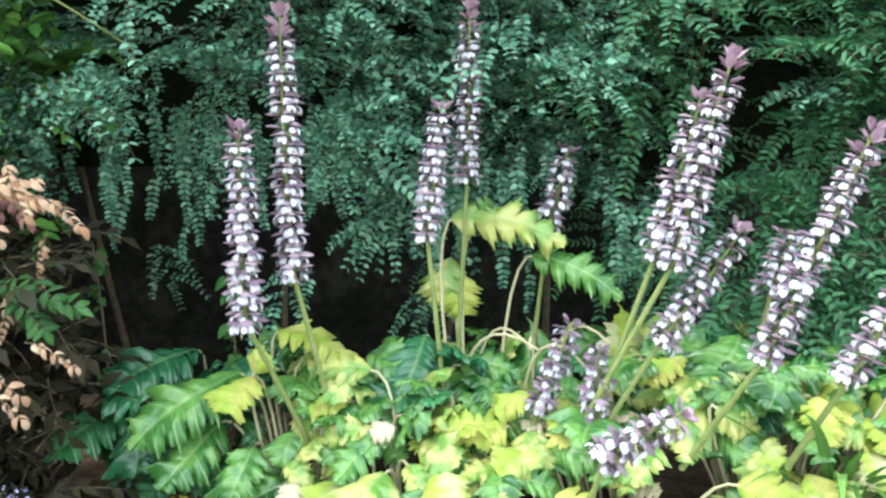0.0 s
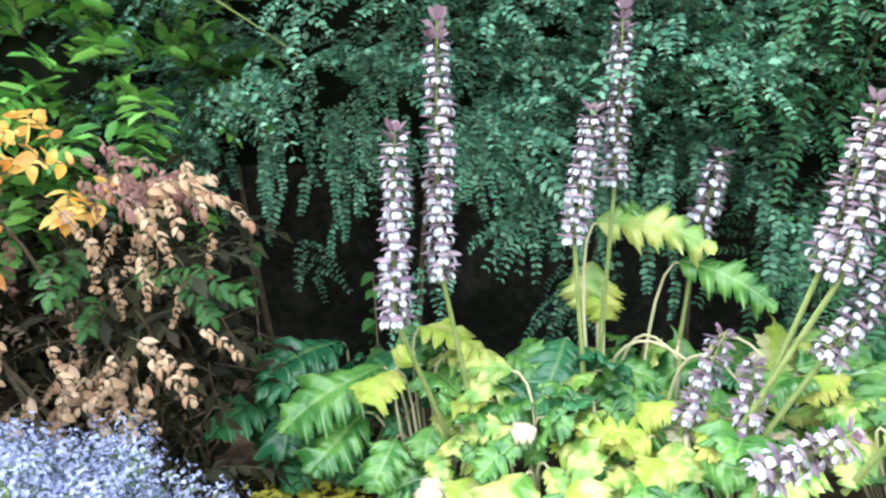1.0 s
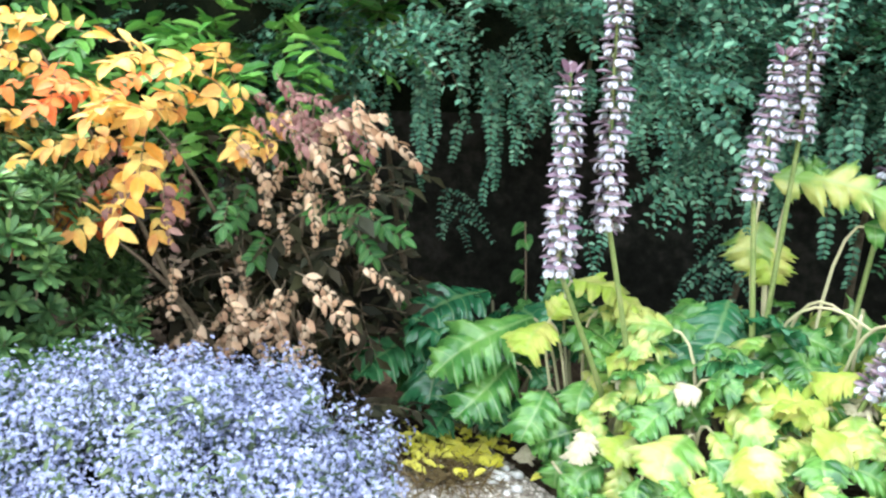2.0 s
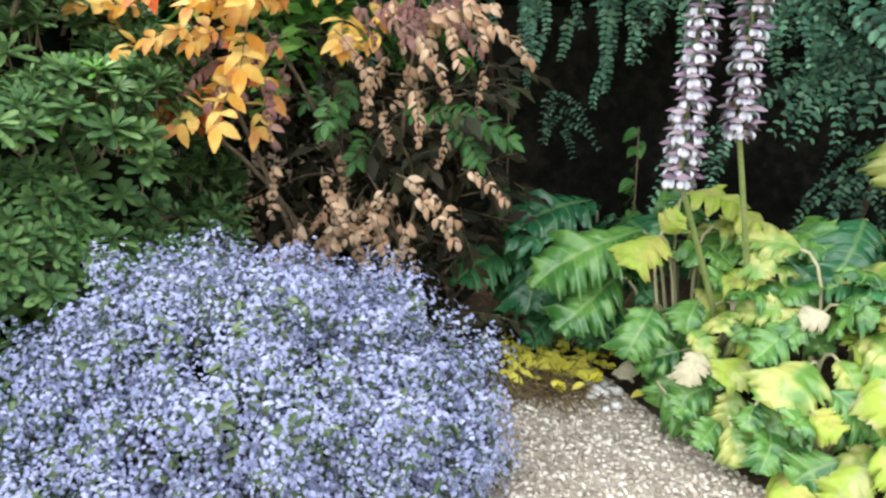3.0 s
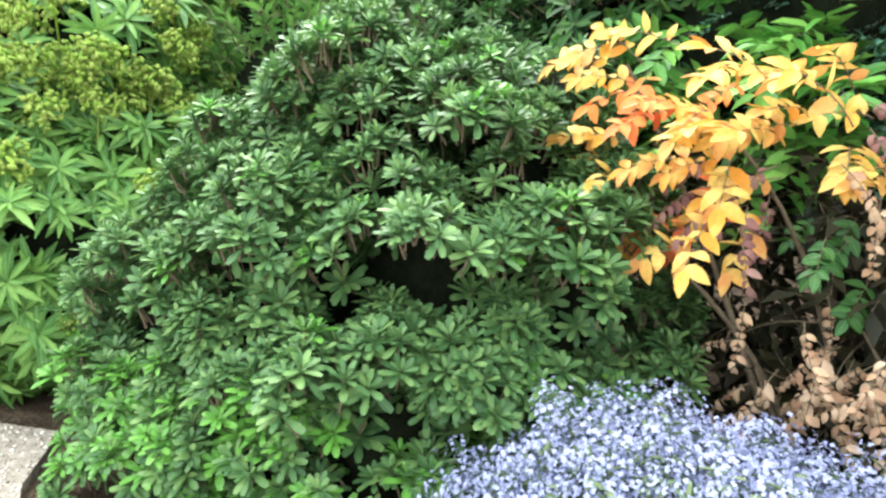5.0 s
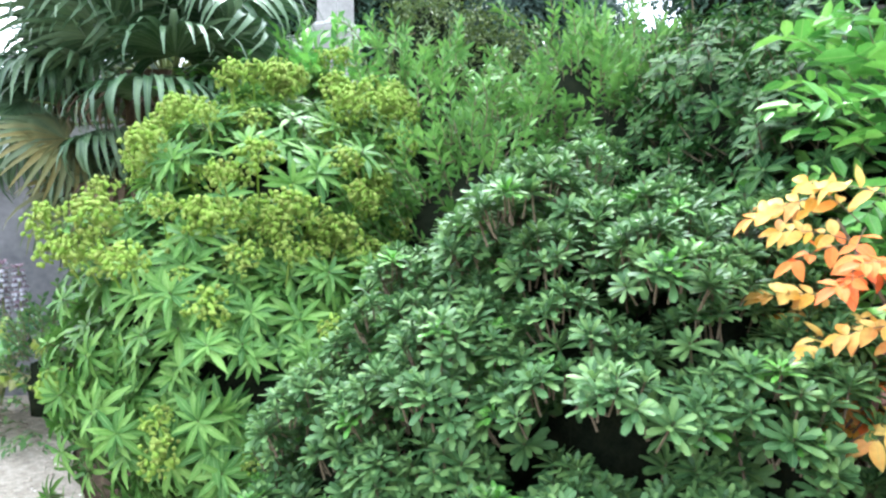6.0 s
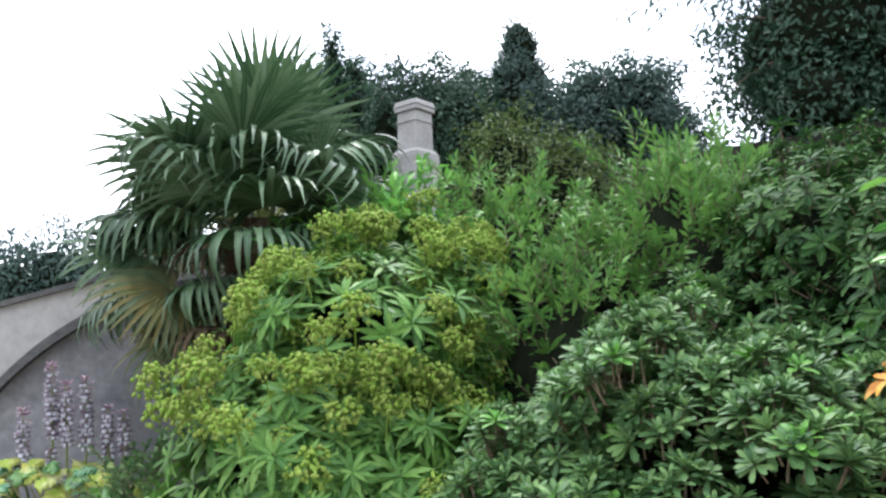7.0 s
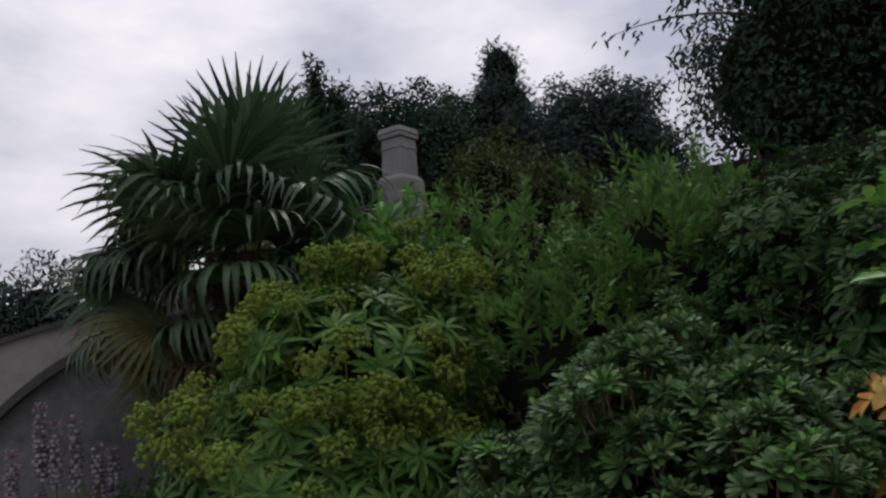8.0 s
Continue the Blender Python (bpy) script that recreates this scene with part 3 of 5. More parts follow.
def arch_wall():
    """A rendered garden wall with a blind arch: pale margin above, dark moulding on the curve, grey panel set back."""
    ob = tagged(new("wall_west"), "grey rendered garden wall with a blind arch", "wall", kind="structure")
    xf, y0, y1 = -8.3, -7.5, 1.4
    top = lambda y: 2.13 + 0.28 * (y + 2.59) if y < 0.2 else 2.91
    top_c = lambda y: max(1.2, min(2.75, top(y)))
    cy, cz, rad = -0.55, -0.28, 2.68
    arch = lambda y: cz + math.sqrt(max(0.01, rad ** 2 - (y - cy) ** 2)) if abs(y - cy) < rad else 0.0
    ys = np.linspace(y0, y1, 90)
    bm = bmesh.new()
    rows = []
    for y in ys:
        a = min(max(arch(y), 0.0), top_c(y) - 0.12)
        rows.append([bm.verts.new(c) for c in ((xf, y, a), (xf, y, top_c(y)), (xf - 0.35, y, top_c(y)), (xf - 0.35, y, a))])
    for r0, r1 in zip(rows, rows[1:]):
        for k in range(4):
            bm.faces.new((r0[k], r1[k], r1[(k + 1) % 4], r0[(k + 1) % 4]))
    bm.faces.new(rows[0]), bm.faces.new(rows[-1][::-1])
    bmesh.ops.recalc_face_normals(bm, faces=bm.faces[:])
    part("wall_face", bm_mesh("wall_face", bm, M_COPING), ob, "pale rendered margin round the arch")
    bm = bmesh.new()
    rows = []
    for y in ys:
        t = top_c(y) - 0.03
        rows.append([bm.verts.new(c) for c in ((xf - 0.09, y, -0.1), (xf - 0.09, y, t), (xf - 0.3, y, t), (xf - 0.3, y, -0.1))])
    for r0, r1 in zip(rows, rows[1:]):
        for k in range(4):
            bm.faces.new((r0[k], r1[k], r1[(k + 1) % 4], r0[(k + 1) % 4]))
    bm.faces.new(rows[0]), bm.faces.new(rows[-1][::-1])
    bmesh.ops.recalc_face_normals(bm, faces=bm.faces[:])
    part("arch_panel", bm_mesh("arch_panel", bm, M_WALL), ob, "stained grey rendered panel")
    bm = bmesh.new()
    rows = []
    for y in np.linspace(cy - rad * 0.985, y1, 60):
        a = arch(y)
        rows.append([bm.verts.new(c) for c in ((xf + 0.05, y, a - 0.1), (xf + 0.05, y, a + 0.0), (xf - 0.1, y, a + 0.0), (xf - 0.1, y, a - 0.1))])
    for r0, r1 in zip(rows, rows[1:]):
        for k in range(4):
            bm.faces.new((r0[k], r1[k], r1[(k + 1) % 4], r0[(k + 1) % 4]))
    bm.faces.new(rows[0]), bm.faces.new(rows[-1][::-1])
    bmesh.ops.recalc_face_normals(bm, faces=bm.faces[:])
    part("arch_moulding", bm_mesh("arch_moulding", bm, M_MOULD), ob, "dark moulding on the curve of the arch")
    bm = bmesh.new()
    rows = []
    for y in ys:
        t = top_c(y)
        rows.append([bm.verts.new(c) for c in ((xf + 0.06, y, t), (xf + 0.06, y, t + 0.05), (xf - 0.4, y, t + 0.05), (xf - 0.4, y, t))])
    for r0, r1 in zip(rows, rows[1:]):
        for k in range(4):
            bm.faces.new((r0[k], r1[k], r1[(k + 1) % 4], r0[(k + 1) % 4]))
    bm.faces.new(rows[0]), bm.faces.new(rows[-1][::-1])
    bmesh.ops.recalc_face_normals(bm, faces=bm.faces[:])
    part("coping", bm_mesh("coping", bm, M_MOULD), ob, "thin dark coping")
    return ob


arch_wall()


def stone_pier(at, base, width, turn):
    """A square pier: wide foot, shoulders, shaft, neck band and a two-step cap with a low pyramid."""
    ob = thing("stone_pier", at, "pale grey weathered stone gate pier with moulded cap", "pier", "stone piers of the upper terrace")
    ob.rotation_euler = (0, 0, radians(turn))
    w = width / 2

    def block(name, k, z0, z1, bevel, label="", taper=1.0):
        bm = bmesh.new()
        box(bm, (-w * k, -w * k, z0), (w * k, w * k, z1))
        for v in bm.verts:
            if v.co.z > z1 - 0.001:
                v.co.x, v.co.y = v.co.x * taper, v.co.y * taper
        return part(name, bm_mesh(name, bm, M_STONE, bevel), ob, label)

    block("foot", 1.34, 0.0, base - 0.1, 0.02)
    block("shoulder", 1.34, base - 0.098, base, 0.02, "", 0.8)
    block("shaft", 1.0, base, base + 0.7, 0.015, "", 0.96)
    block("neck_band", 1.04, base + 0.5, base + 0.525, 0.006, "dark weathered band")
    block("cap", 1.14, base + 0.702, base + 0.79, 0.02)
    block("cap_top", 1.2, base + 0.792, base + 0.9, 0.02, "", 0.9)
    return ob


stone_pier((-14.0, 2.32, 0), 5.14, 0.47, 40)
stone_pier((-13.0, -1.8, 0), 4.3, 0.55, 36)

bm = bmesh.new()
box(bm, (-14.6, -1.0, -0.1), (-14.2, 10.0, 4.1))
tagged(new("wall_terrace", bm_mesh("wall_terrace", bm, M_OLD_WALL_SHADED, 0.02)), "dark upper terrace wall hidden by shrubs", "wall", kind="structure")


# ---- leaf pieces ----
def spray(length=0.24, pairs=11, leaf=0.024, width=0.014, sag=0.5, mat_leaf=0, mat_twig=1, seed=0, spread=0.9):
    """An arching twig with small leaves on both sides, along +x."""
    r = np.random.default_rng(seed)
    pts = bend((0, 0, 0), (length * 0.6, 0, length * 0.12), (length, r.normal() * 0.02, -length * sag), 6)
    out = [tube(pts[[0, 2, 4, 5]], 0.0022, 0.001, 3).mat(mat_twig)]
    t = np.linspace(0.08, 1, pairs)
    for k, u in enumerate(t):
        i = min(4, int(u * 5))
        p = pts[i] + (pts[i + 1] - pts[i]) * (u * 5 - i)
        d = unit(pts[i + 1] - pts[i])
        for side in (-1, 1):
            way = d * 0.55 + np.array([0, side * spread, r.normal() * 0.25 + 0.1])
            s = leaf * r.uniform(0.7, 1.2) * (1.1 - 0.3 * u)
            out.append(oval(s, s * width / leaf, 0.18, 0.12).mat(mat_leaf).moved(basis(p, way, (r.normal() * 0.3, r.normal() * 0.3, 1))))
    return join(out)


def rosette(leaves=14, length=0.115, width=0.036, shape=0.68, seed=0, open_=0.9, nseg=3, droop=0.35, mats=(0, 1), tip=0.3, stem=0.1):
    """A whorl of leaves round a shoot that points along +z."""
    r = np.random.default_rng(seed)
    out = [tube([(0, 0, -stem), (0, 0, -stem / 2), (0, 0, 0.01)], 0.004, 0.003, 4).mat(mats[1])]
    for k in range(leaves):
        a = k * 2.39996 + r.normal() * 0.15
        f = k / (leaves - 1)
        el = (0.1 + 0.95 * f ** 1.4) * open_ + r.normal() * 0.12
        way = (math.cos(a) * math.cos(el), math.sin(a) * math.cos(el), math.sin(el))
        s = length * r.uniform(0.8, 1.1) * (1 - 0.45 * f ** 2)
        out.append(blade(s, width * s / length * 1.05, nseg, 0.12, droop, shape, tip).mat(mats[0]).moved(basis((0, 0, 0.02 * f - 0.02), way, (0, 0, 1))))
    return join(out)


def leafy_twig(leaves=9, length=0.3, leaf=0.12, width=0.045, seed=0, shape=0.45, nseg=2, droop=0.5, mats=(0, 1)):
    """A shoot along +x with alternate leaves."""
    r = np.random.default_rng(seed)
    pts = bend((0, 0, 0), (length * 0.5, 0, 0.05), (length, 0, 0), 5)
    out = [tube(pts, 0.004, 0.002, 4).mat(mats[1])]
    for k in range(leaves):
        u = 0.1 + 0.9 * k / (leaves - 1)
        a = k * 2.2 + r.normal() * 0.3
        way = (0.65 + 0.5 * u, math.cos(a) * 0.9, math.sin(a) * 0.7 + 0.15)
        s = leaf * r.uniform(0.75, 1.15)
        out.append(blade(s, width * s / leaf, nseg, 0.15, droop, shape, 0.08).mat(mats[0]).moved(basis((u * length, 0, 0.05 * u * (1 - u) * 2), way, (r.normal() * 0.3, r.normal() * 0.3, 1))))
    return join(out)


# ---- the hanging hedge ----
def hedge():
    ob = thing("hedge", (0, 3.3, 0), "dense dark green small-leaved hedge hanging over a hollow", "hedge")
    o = np.array(ob.location)
    r = np.random.default_rng(11)
    kinds = [spray(0.26, 8, 0.046, 0.029, s, seed=i) for i, s in enumerate((0.08, 0.2, 0.45, 0.8))]
    wide = [spray(0.34, 10, 0.058, 0.025, s, seed=20 + i) for i, s in enumerate((0.05, 0.15, 0.3))]
    mats_a, mats_b = [M_HEDGE, M_TWIG], [M_FERNY, M_TWIG]
    single = [to_mesh("twig_spray", g, mats_a) for g in kinds]
    single_w = [to_mesh("twig_spray", g, mats_b) for g in wide]
    rest, rest_w = [[] for _ in kinds], [[] for _ in wide]
    made = 0
    # flat fronds of sprays, in tiers with dark gaps between them
    for k in range(2000):
        x, z = r.uniform(-3.0, 2.6), r.uniform(0.5, 3.15)
        low = 1.58 + 0.08 * math.sin(3.1 * x) + 0.08 * math.sin(7.3 * x + 1) - 0.22 * max(0.0, min(1.0, (x + 0.9) / 0.5)) - 0.5 * max(0.0, min(1.0, (x - 0.3) / 0.6))
        if z < low and r.random() < 0.985:
            continue
        billow = 0.38 * noise.noise((x * 1.6, z * 1.8, 3)) + 0.34 * noise.noise((x * 3.7, z * 5.2, 7))
        if billow > 0.02 and r.random() < 0.85:
            continue
        y = 2.93 + 0.05 * x + 0.34 * max(0.0, min(1.0, (x + 0.55) / 0.3)) * max(0.0, min(1.0, (0.95 - x) / 0.3)) + billow - 0.28 * max(0, z - 1.6) * 0.4 + 0.3 * r.random() ** 2
        y -= 0.24 * math.exp(-((x + 1.25) / 0.5) ** 2) * max(0.0, min(1.0, (z - 1.55) / 0.3))
        if z < low:
            y += 0.3
        if z > 2.85:
            y += r.uniform(0, 1.4)
        clump = noise.noise((x * 1.9 + 9, z * 1.9, 5))
        hang = 0.32 if z < low + 0.2 else 0.0
        along = unit((1.6 * clump + r.normal() * 0.5, -0.55 + r.normal() * 0.25, -0.12 - hang + r.normal() * 0.22))
        face = unit(np.array([r.normal() * 0.25, -0.45, 0.9 - 0.5 * hang]))
        across = unit(np.cross(face, along))
        ferny = x > 0.75 + 0.3 * r.normal()
        size = r.uniform(0.75, 1.15)
        for q in range(7):
            s = 0 if q == 6 else 1 if q % 2 else -1
            root = np.array((x, y, z)) + along * (0.045 * q - 0.12) * size - (0, 0, 0.01 * q)
            way = along * (0.75 if s else 1.0) + across * s * 0.75 + r.normal(size=3) * 0.1
            m = basis(root - o, way, face + r.normal(size=3) * 0.16, size * r.uniform(0.65, 0.95))
            if ferny:
                j = r.integers(0, len(wide))
                if made < 300 and 0.9 < z < 2.0 and r.random() < 0.15:
                    part("twig_spray", single_w[j], ob, "", m)
                    made += 1
                else:
                    rest_w[j].append(m)
                continue
            j = r.integers(0, 2) if not hang else r.integers(1, len(kinds))
            if made < 300 and -1.6 < x < 0.6 and 0.8 < z < 2.0 and r.random() < 0.2:
                part("twig_spray", single[j], ob, "", m)
                made += 1
            else:
                rest[j].append(m)
    # thin strands that hang into the hollow
    for k in range(75):
        x = r.uniform(-1.75, 1.0)
        z = 1.7 - 0.22 * max(0.0, min(1.0, (x + 0.9) / 0.5)) - 0.4 * max(0.0, min(1.0, (x - 0.3) / 0.6)) + r.normal() * 0.08
        y = 2.95 + 0.05 * x + 0.3 * r.random()
        for q in range(r.integers(1, 4)):
            rest[0].append(basis(np.array((x, y, z)) - o, (r.normal() * 0.12, -0.1 + r.normal() * 0.1, -1.0), (r.normal() * 0.4, -1.0, 0.25), r.uniform(0.55, 0.8)))
            x, z = x + r.normal() * 0.015, z - 0.15
    for k in range(1100):
        m = basis(np.array((r.uniform(-3.0, 2.6), r.uniform(3.0, 4.5), 2.98 + r.normal() * 0.06)) - o, (r.normal(), r.normal() - 0.2, 0.5), (0, 0, 1), r.uniform(0.9, 1.4))
        rest[k % len(kinds)].append(m)
    tagged(part("foliage", to_mesh("foliage", join([repeat(g, m) for g, m in zip(kinds, rest) if m]), mats_a), ob), kind="stuff")
    tagged(part("layered_foliage", to_mesh("layered_foliage", join([repeat(g, m) for g, m in zip(wide, rest_w) if m]), mats_b), ob), kind="stuff")
    # main stems inside, from the soil to the crown
    for i in range(7):
        x = -2.6 + 0.75 * i + r.normal() * 0.15
        p = bend((x, 4.0, 0), (x + r.normal() * 0.2, 3.9, 1.0), (x + r.normal() * 0.3, 3.3, 2.2), 8) - o
        part("stem", to_mesh("stem", tube(p, 0.022, 0.008, 6), [M_TWIG]), ob)
    part("cane", to_mesh("cane", tube(bend((-1.85, 2.5, 2.24), (-1.5, 2.44, 2.1), (-1.2, 2.6, 1.86), 10) - o, 0.006, 0.003, 6), [M_STALK]), ob, "pale arching cane")
    # near-black sheet with a roof, added as the shade behind the hanging sprays
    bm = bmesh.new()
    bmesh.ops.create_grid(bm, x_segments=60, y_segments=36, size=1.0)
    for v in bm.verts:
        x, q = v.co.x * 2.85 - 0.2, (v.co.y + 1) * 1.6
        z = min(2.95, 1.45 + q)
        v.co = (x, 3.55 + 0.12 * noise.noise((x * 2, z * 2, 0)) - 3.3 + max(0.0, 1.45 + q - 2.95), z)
    part("inner_growth", bm_mesh("inner_growth", bm, M_INNER_SHADE), ob, "near-black filler for the shade among the inner twigs")


hedge()


# ---- acanthus ----
def acanthus_blade(length=0.42, half=0.16, pairs=4, curl=0.6, seed=0, cut=0.54, sweep=0.6):
    """A broad leaf along +x: paired, forward-swept lobes with coarse pointed teeth, a sunken rib and a soft fold in every lobe."""
    r = np.random.default_rng(seed)
    n = pairs * 10 + 8
    u = np.linspace(0, 1, n + 1)
    ph = u * (pairs + 0.8)
    wave = np.abs(np.sin(np.pi * ph))
    lobe = wave ** 0.6
    # three teeth on each lobe, the middle one longest
    teeth = np.abs(((ph * 3) % 1.0) - 0.5) * 2
    whole = np.sin(np.pi * np.clip(0.16 + 0.84 * u, 0, 1)) ** 0.65
    ang = 0.3 - curl * 1.5 * u
    px = np.concatenate([[0], np.cumsum(np.cos(ang[1:]) * length / n)])
    pz = np.concatenate([[0], np.cumsum(np.sin(ang[1:]) * length / n)])
    py = 0.04 * np.sin(2.5 * u + seed) * u
    cols = np.array([-1.0, -0.8, -0.5, -0.25, 0.0, 0.25, 0.5, 0.8, 1.0])
    vary = r.uniform(0.75, 1.2, (2, pairs + 2))
    lift = r.normal(size=(2, pairs + 2)) * 0.4
    v, uv = [], []
    for i in range(n + 1):
        for s in cols:
            k, side, q = int(ph[i]), 0 if s < 0 else 1, abs(s)
            w = half * whole[i] * ((1 - cut) + cut * lobe[i]) * (1 + (vary[side, k] - 1) * wave[i])
            out = w * (q - 0.34 * max(0.0, q - 0.7) / 0.3 * teeth[i])
            crumple = 0.05 * half * (math.sin(23 * u[i] + 9 * s + seed) + math.sin(41 * u[i] - 7 * s)) * q
            fold = 0.09 * half * (wave[i] - 0.5) * q * (1.3 - q)
            z = pz[i] + 0.55 * out * (1 - q * 0.75) + fold + crumple - 0.55 * q ** 2 * w * (0.45 + 0.6 * u[i]) + lift[side, k] * w * q ** 1.5 * wave[i]
            v.append((px[i] + sweep * out * (1 - 0.3 * u[i]) - 0.2 * half, py[i] + np.sign(s) * out, z))
            uv.append((ph[i], 0.5 + 0.5 * s))
    m = len(cols)
    f = [(m * i + j, m * i + m + j, m * i + m + 1 + j, m * i + 1 + j) for i in range(n) for j in range(m - 1)]
    return Geo(v, f, None, uv)


ACA_SHAPES = [acanthus_blade(0.42, 0.17, 4, 0.55, 1), acanthus_blade(0.34, 0.17, 3, 0.85, 2), acanthus_blade(0.5, 0.19, 5, 0.5, 3), acanthus_blade(0.26, 0.16, 2, 0.5, 4, 0.35), acanthus_blade(0.4, 0.16, 4, 0.95, 5), acanthus_blade(0.34, 0.15, 3, 0.25, 6), acanthus_blade(0.44, 0.17, 4, 1.1, 7), acanthus_blade(0.48, 0.13, 5, 0.45, 8, 0.68)]
ACA_MATS = {"green": M_ACA, "dark": M_ACA_DARK, "lime": M_ACA_LIME, "yellow": M_ACA_YELLOW, "withered": M_ACA_DEAD}
ACA_MESH = {(k, i): to_mesh("leaf", g, [m]) for k, m in ACA_MATS.items() for i, g in enumerate(ACA_SHAPES)}
ACA_LABEL = {"green": "glossy green lobed leaf", "dark": "dark green lobed leaf", "lime": "lime-green lobed leaf", "yellow": "yellowed lobed leaf", "withered": "pale withered lobed leaf"}


def floret(seed):
    """One flower along +x: a small cupped white lip, a broad purple-grey hood over it and spiny bracts below."""
    r = np.random.default_rng(seed)
    out = [blade(0.042, 0.026, 3, -0.35, 0.9, 0.5, 0.2).mat(1).moved(basis((0, 0, 0.01), (0.8, r.normal() * 0.2, 0.5), (-0.4, 0, 1)))]
    for q in (-0.5, 0, 0.5):
        out.append(blade(0.023 * r.uniform(0.8, 1.2), 0.0125, 3, -0.1, 1.6, 0.6, 0.5).mat(0).moved(basis((0.015, q * 0.006, 0.0), (1, q, 0.25 + r.normal() * 0.15), (0, 0, 1))))
    for q in (-0.8, 0.0, 0.8):
        out.append(blade(0.036 * r.uniform(0.7, 1.1), 0.009, 2, 0.3, 0.5, 0.35, 0.03).mat(2 if r.random() < 0.6 else 1).moved(basis((0, 0, -0.008), (0.9, q + r.normal() * 0.2, -0.1), (0, 0, 1))))
    return join(out)


FLORETS = [to_mesh("flower", floret(i), [M_PETAL, M_HOOD, M_BRACT]) for i in range(9)]
BUD = to_mesh("bud", join([blade(0.044, 0.028, 3, -0.3, 0.8, 0.45, 0.2).moved(basis((0, 0, 0), (0.7, 0, 0.6), (-0.5, 0, 1))), blade(0.026, 0.014, 2, 0.2, 0.5, 0.4, 0.1).moved(basis((0, 0, -0.006), (0.9, 0, 0.2), (0, 0, 1)))]), [M_TIP])


def flower_spike(plant, base, low, top, seed=0, wide=1.0, step=0.033):
    """A stalk from base over low (where the flowers begin) to top."""
    r = np.random.default_rng(100 + seed)
    base, low, top = (np.asarray(p, float) for p in (base, low, top))
    o = np.array(plant.location)
    stalk = np.concatenate([bend(base, (base + low) / 2 + (top - low) * 0.02, low, 8)[:-1], bend(low, (low + top) / 2 + r.normal(size=3) * 0.012, low + (top - low) * 0.95, 12)])
    sp = part("flower_spike", to_mesh("flower_spike", tube(stalk - o, 0.0115, 0.004, 7), [M_STALK]), plant, "white and purple flower spike on a green stalk")
    head = np.linalg.norm(top - low)
    ax = unit(top - low)
    n = int(head / step)
    for i in range(n):
        u = i / n
        p = low + (top - low) * u
        k = 6 if u > 0.85 else 5
        p = p + r.normal(size=3) * 0.004
        for j in range(k):
            a = (i % 2) * math.pi / k + seed + 0.05 * i + j * 2 * math.pi / k + r.normal() * 0.22
            side = unit(np.cross(ax, (math.cos(a), math.sin(a), 0.2)))
            s = wide * (1.34 - 0.4 * u ** 2) * r.uniform(0.8, 1.2)
            tip = u > 0.86 + 0.04 * r.normal() or r.random() < 0.1
            m = basis(p + side * 0.012 - o, side * (1.0 - 0.6 * max(0.0, u - 0.8) / 0.2) + ax * (0.12 + 0.8 * max(0.0, u - 0.8) / 0.2), ax, s)
            if tip:
                part("bud", BUD, sp, "", m)
            else:
                part("flower", FLORETS[r.integers(0, 9)], sp, "", m)
    return sp


PLANTS = [((-1.25, 2.95), "dark green acanthus plant with large lobed leaves"), ((-0.65, 2.62), "acanthus plant with green and yellowing leaves and white flower spikes"), ((0.0, 2.75), "acanthus plant with lime leaves and white flower spikes"), ((0.55, 2.6), "acanthus plant with many leaning flower spikes"), ((1.1, 2.6), "leaning acanthus plant in bloom with yellow leaves"), ((-0.25, 2.4), "low acanthus plant with yellow leaves at the path"), ((0.5, 2.25), "low acanthus plant with lime leaves at the path")]
acanthus = [thing("acanthus_plant", (x, y, 0), label, "plant", "acanthus bed") for (x, y), label in PLANTS]


def near_plant(p):
    return min(acanthus, key=lambda a: (a.location.x - p[0]) ** 2 + (a.location.y - p[1]) ** 2)


def acanthus_leaf(p, way, up, size, colour, shape, stalked=True, plant=None):
    p = np.asarray(p, float)
    plant = plant or near_plant(p)
    o = np.array(plant.location)
    leaf = part("leaf", ACA_MESH[colour, shape], plant, ACA_LABEL[colour], basis(p - o, way, up, size))
    if stalked:
        foot = o + np.array([0.3 * (p[0] - o[0]), 0.3 * (p[1] - o[1]), 0.02])
        w = unit(way)
        mid = p - w * 0.16 + np.array([0, 0, 0.02])
        st = to_mesh("leaf_stalk", tube(bend(foot, (mid[0], mid[1], max(mid[2], 0.12)), p, 8) - o, 0.008, 0.005, 5), [M_PALE_STALK])
        part("leaf_stalk", st, plant)


def mound(x, y):
    """Height of the leaf canopy."""
    front = 2.06 if x > -0.3 else 2.06 - 0.62 * (x + 0.3)
    back = 3.35
    rise = min(1.0, max(0.0, (y - front + 0.05) / 0.5))
    h = 0.62 * rise ** 0.6 * (1.0 if x > -0.9 else 0.85)
    return h + 0.06 * noise.noise((x * 3, y * 3, 1)) + (0.1 if x > 0.6 else 0.0) * rise


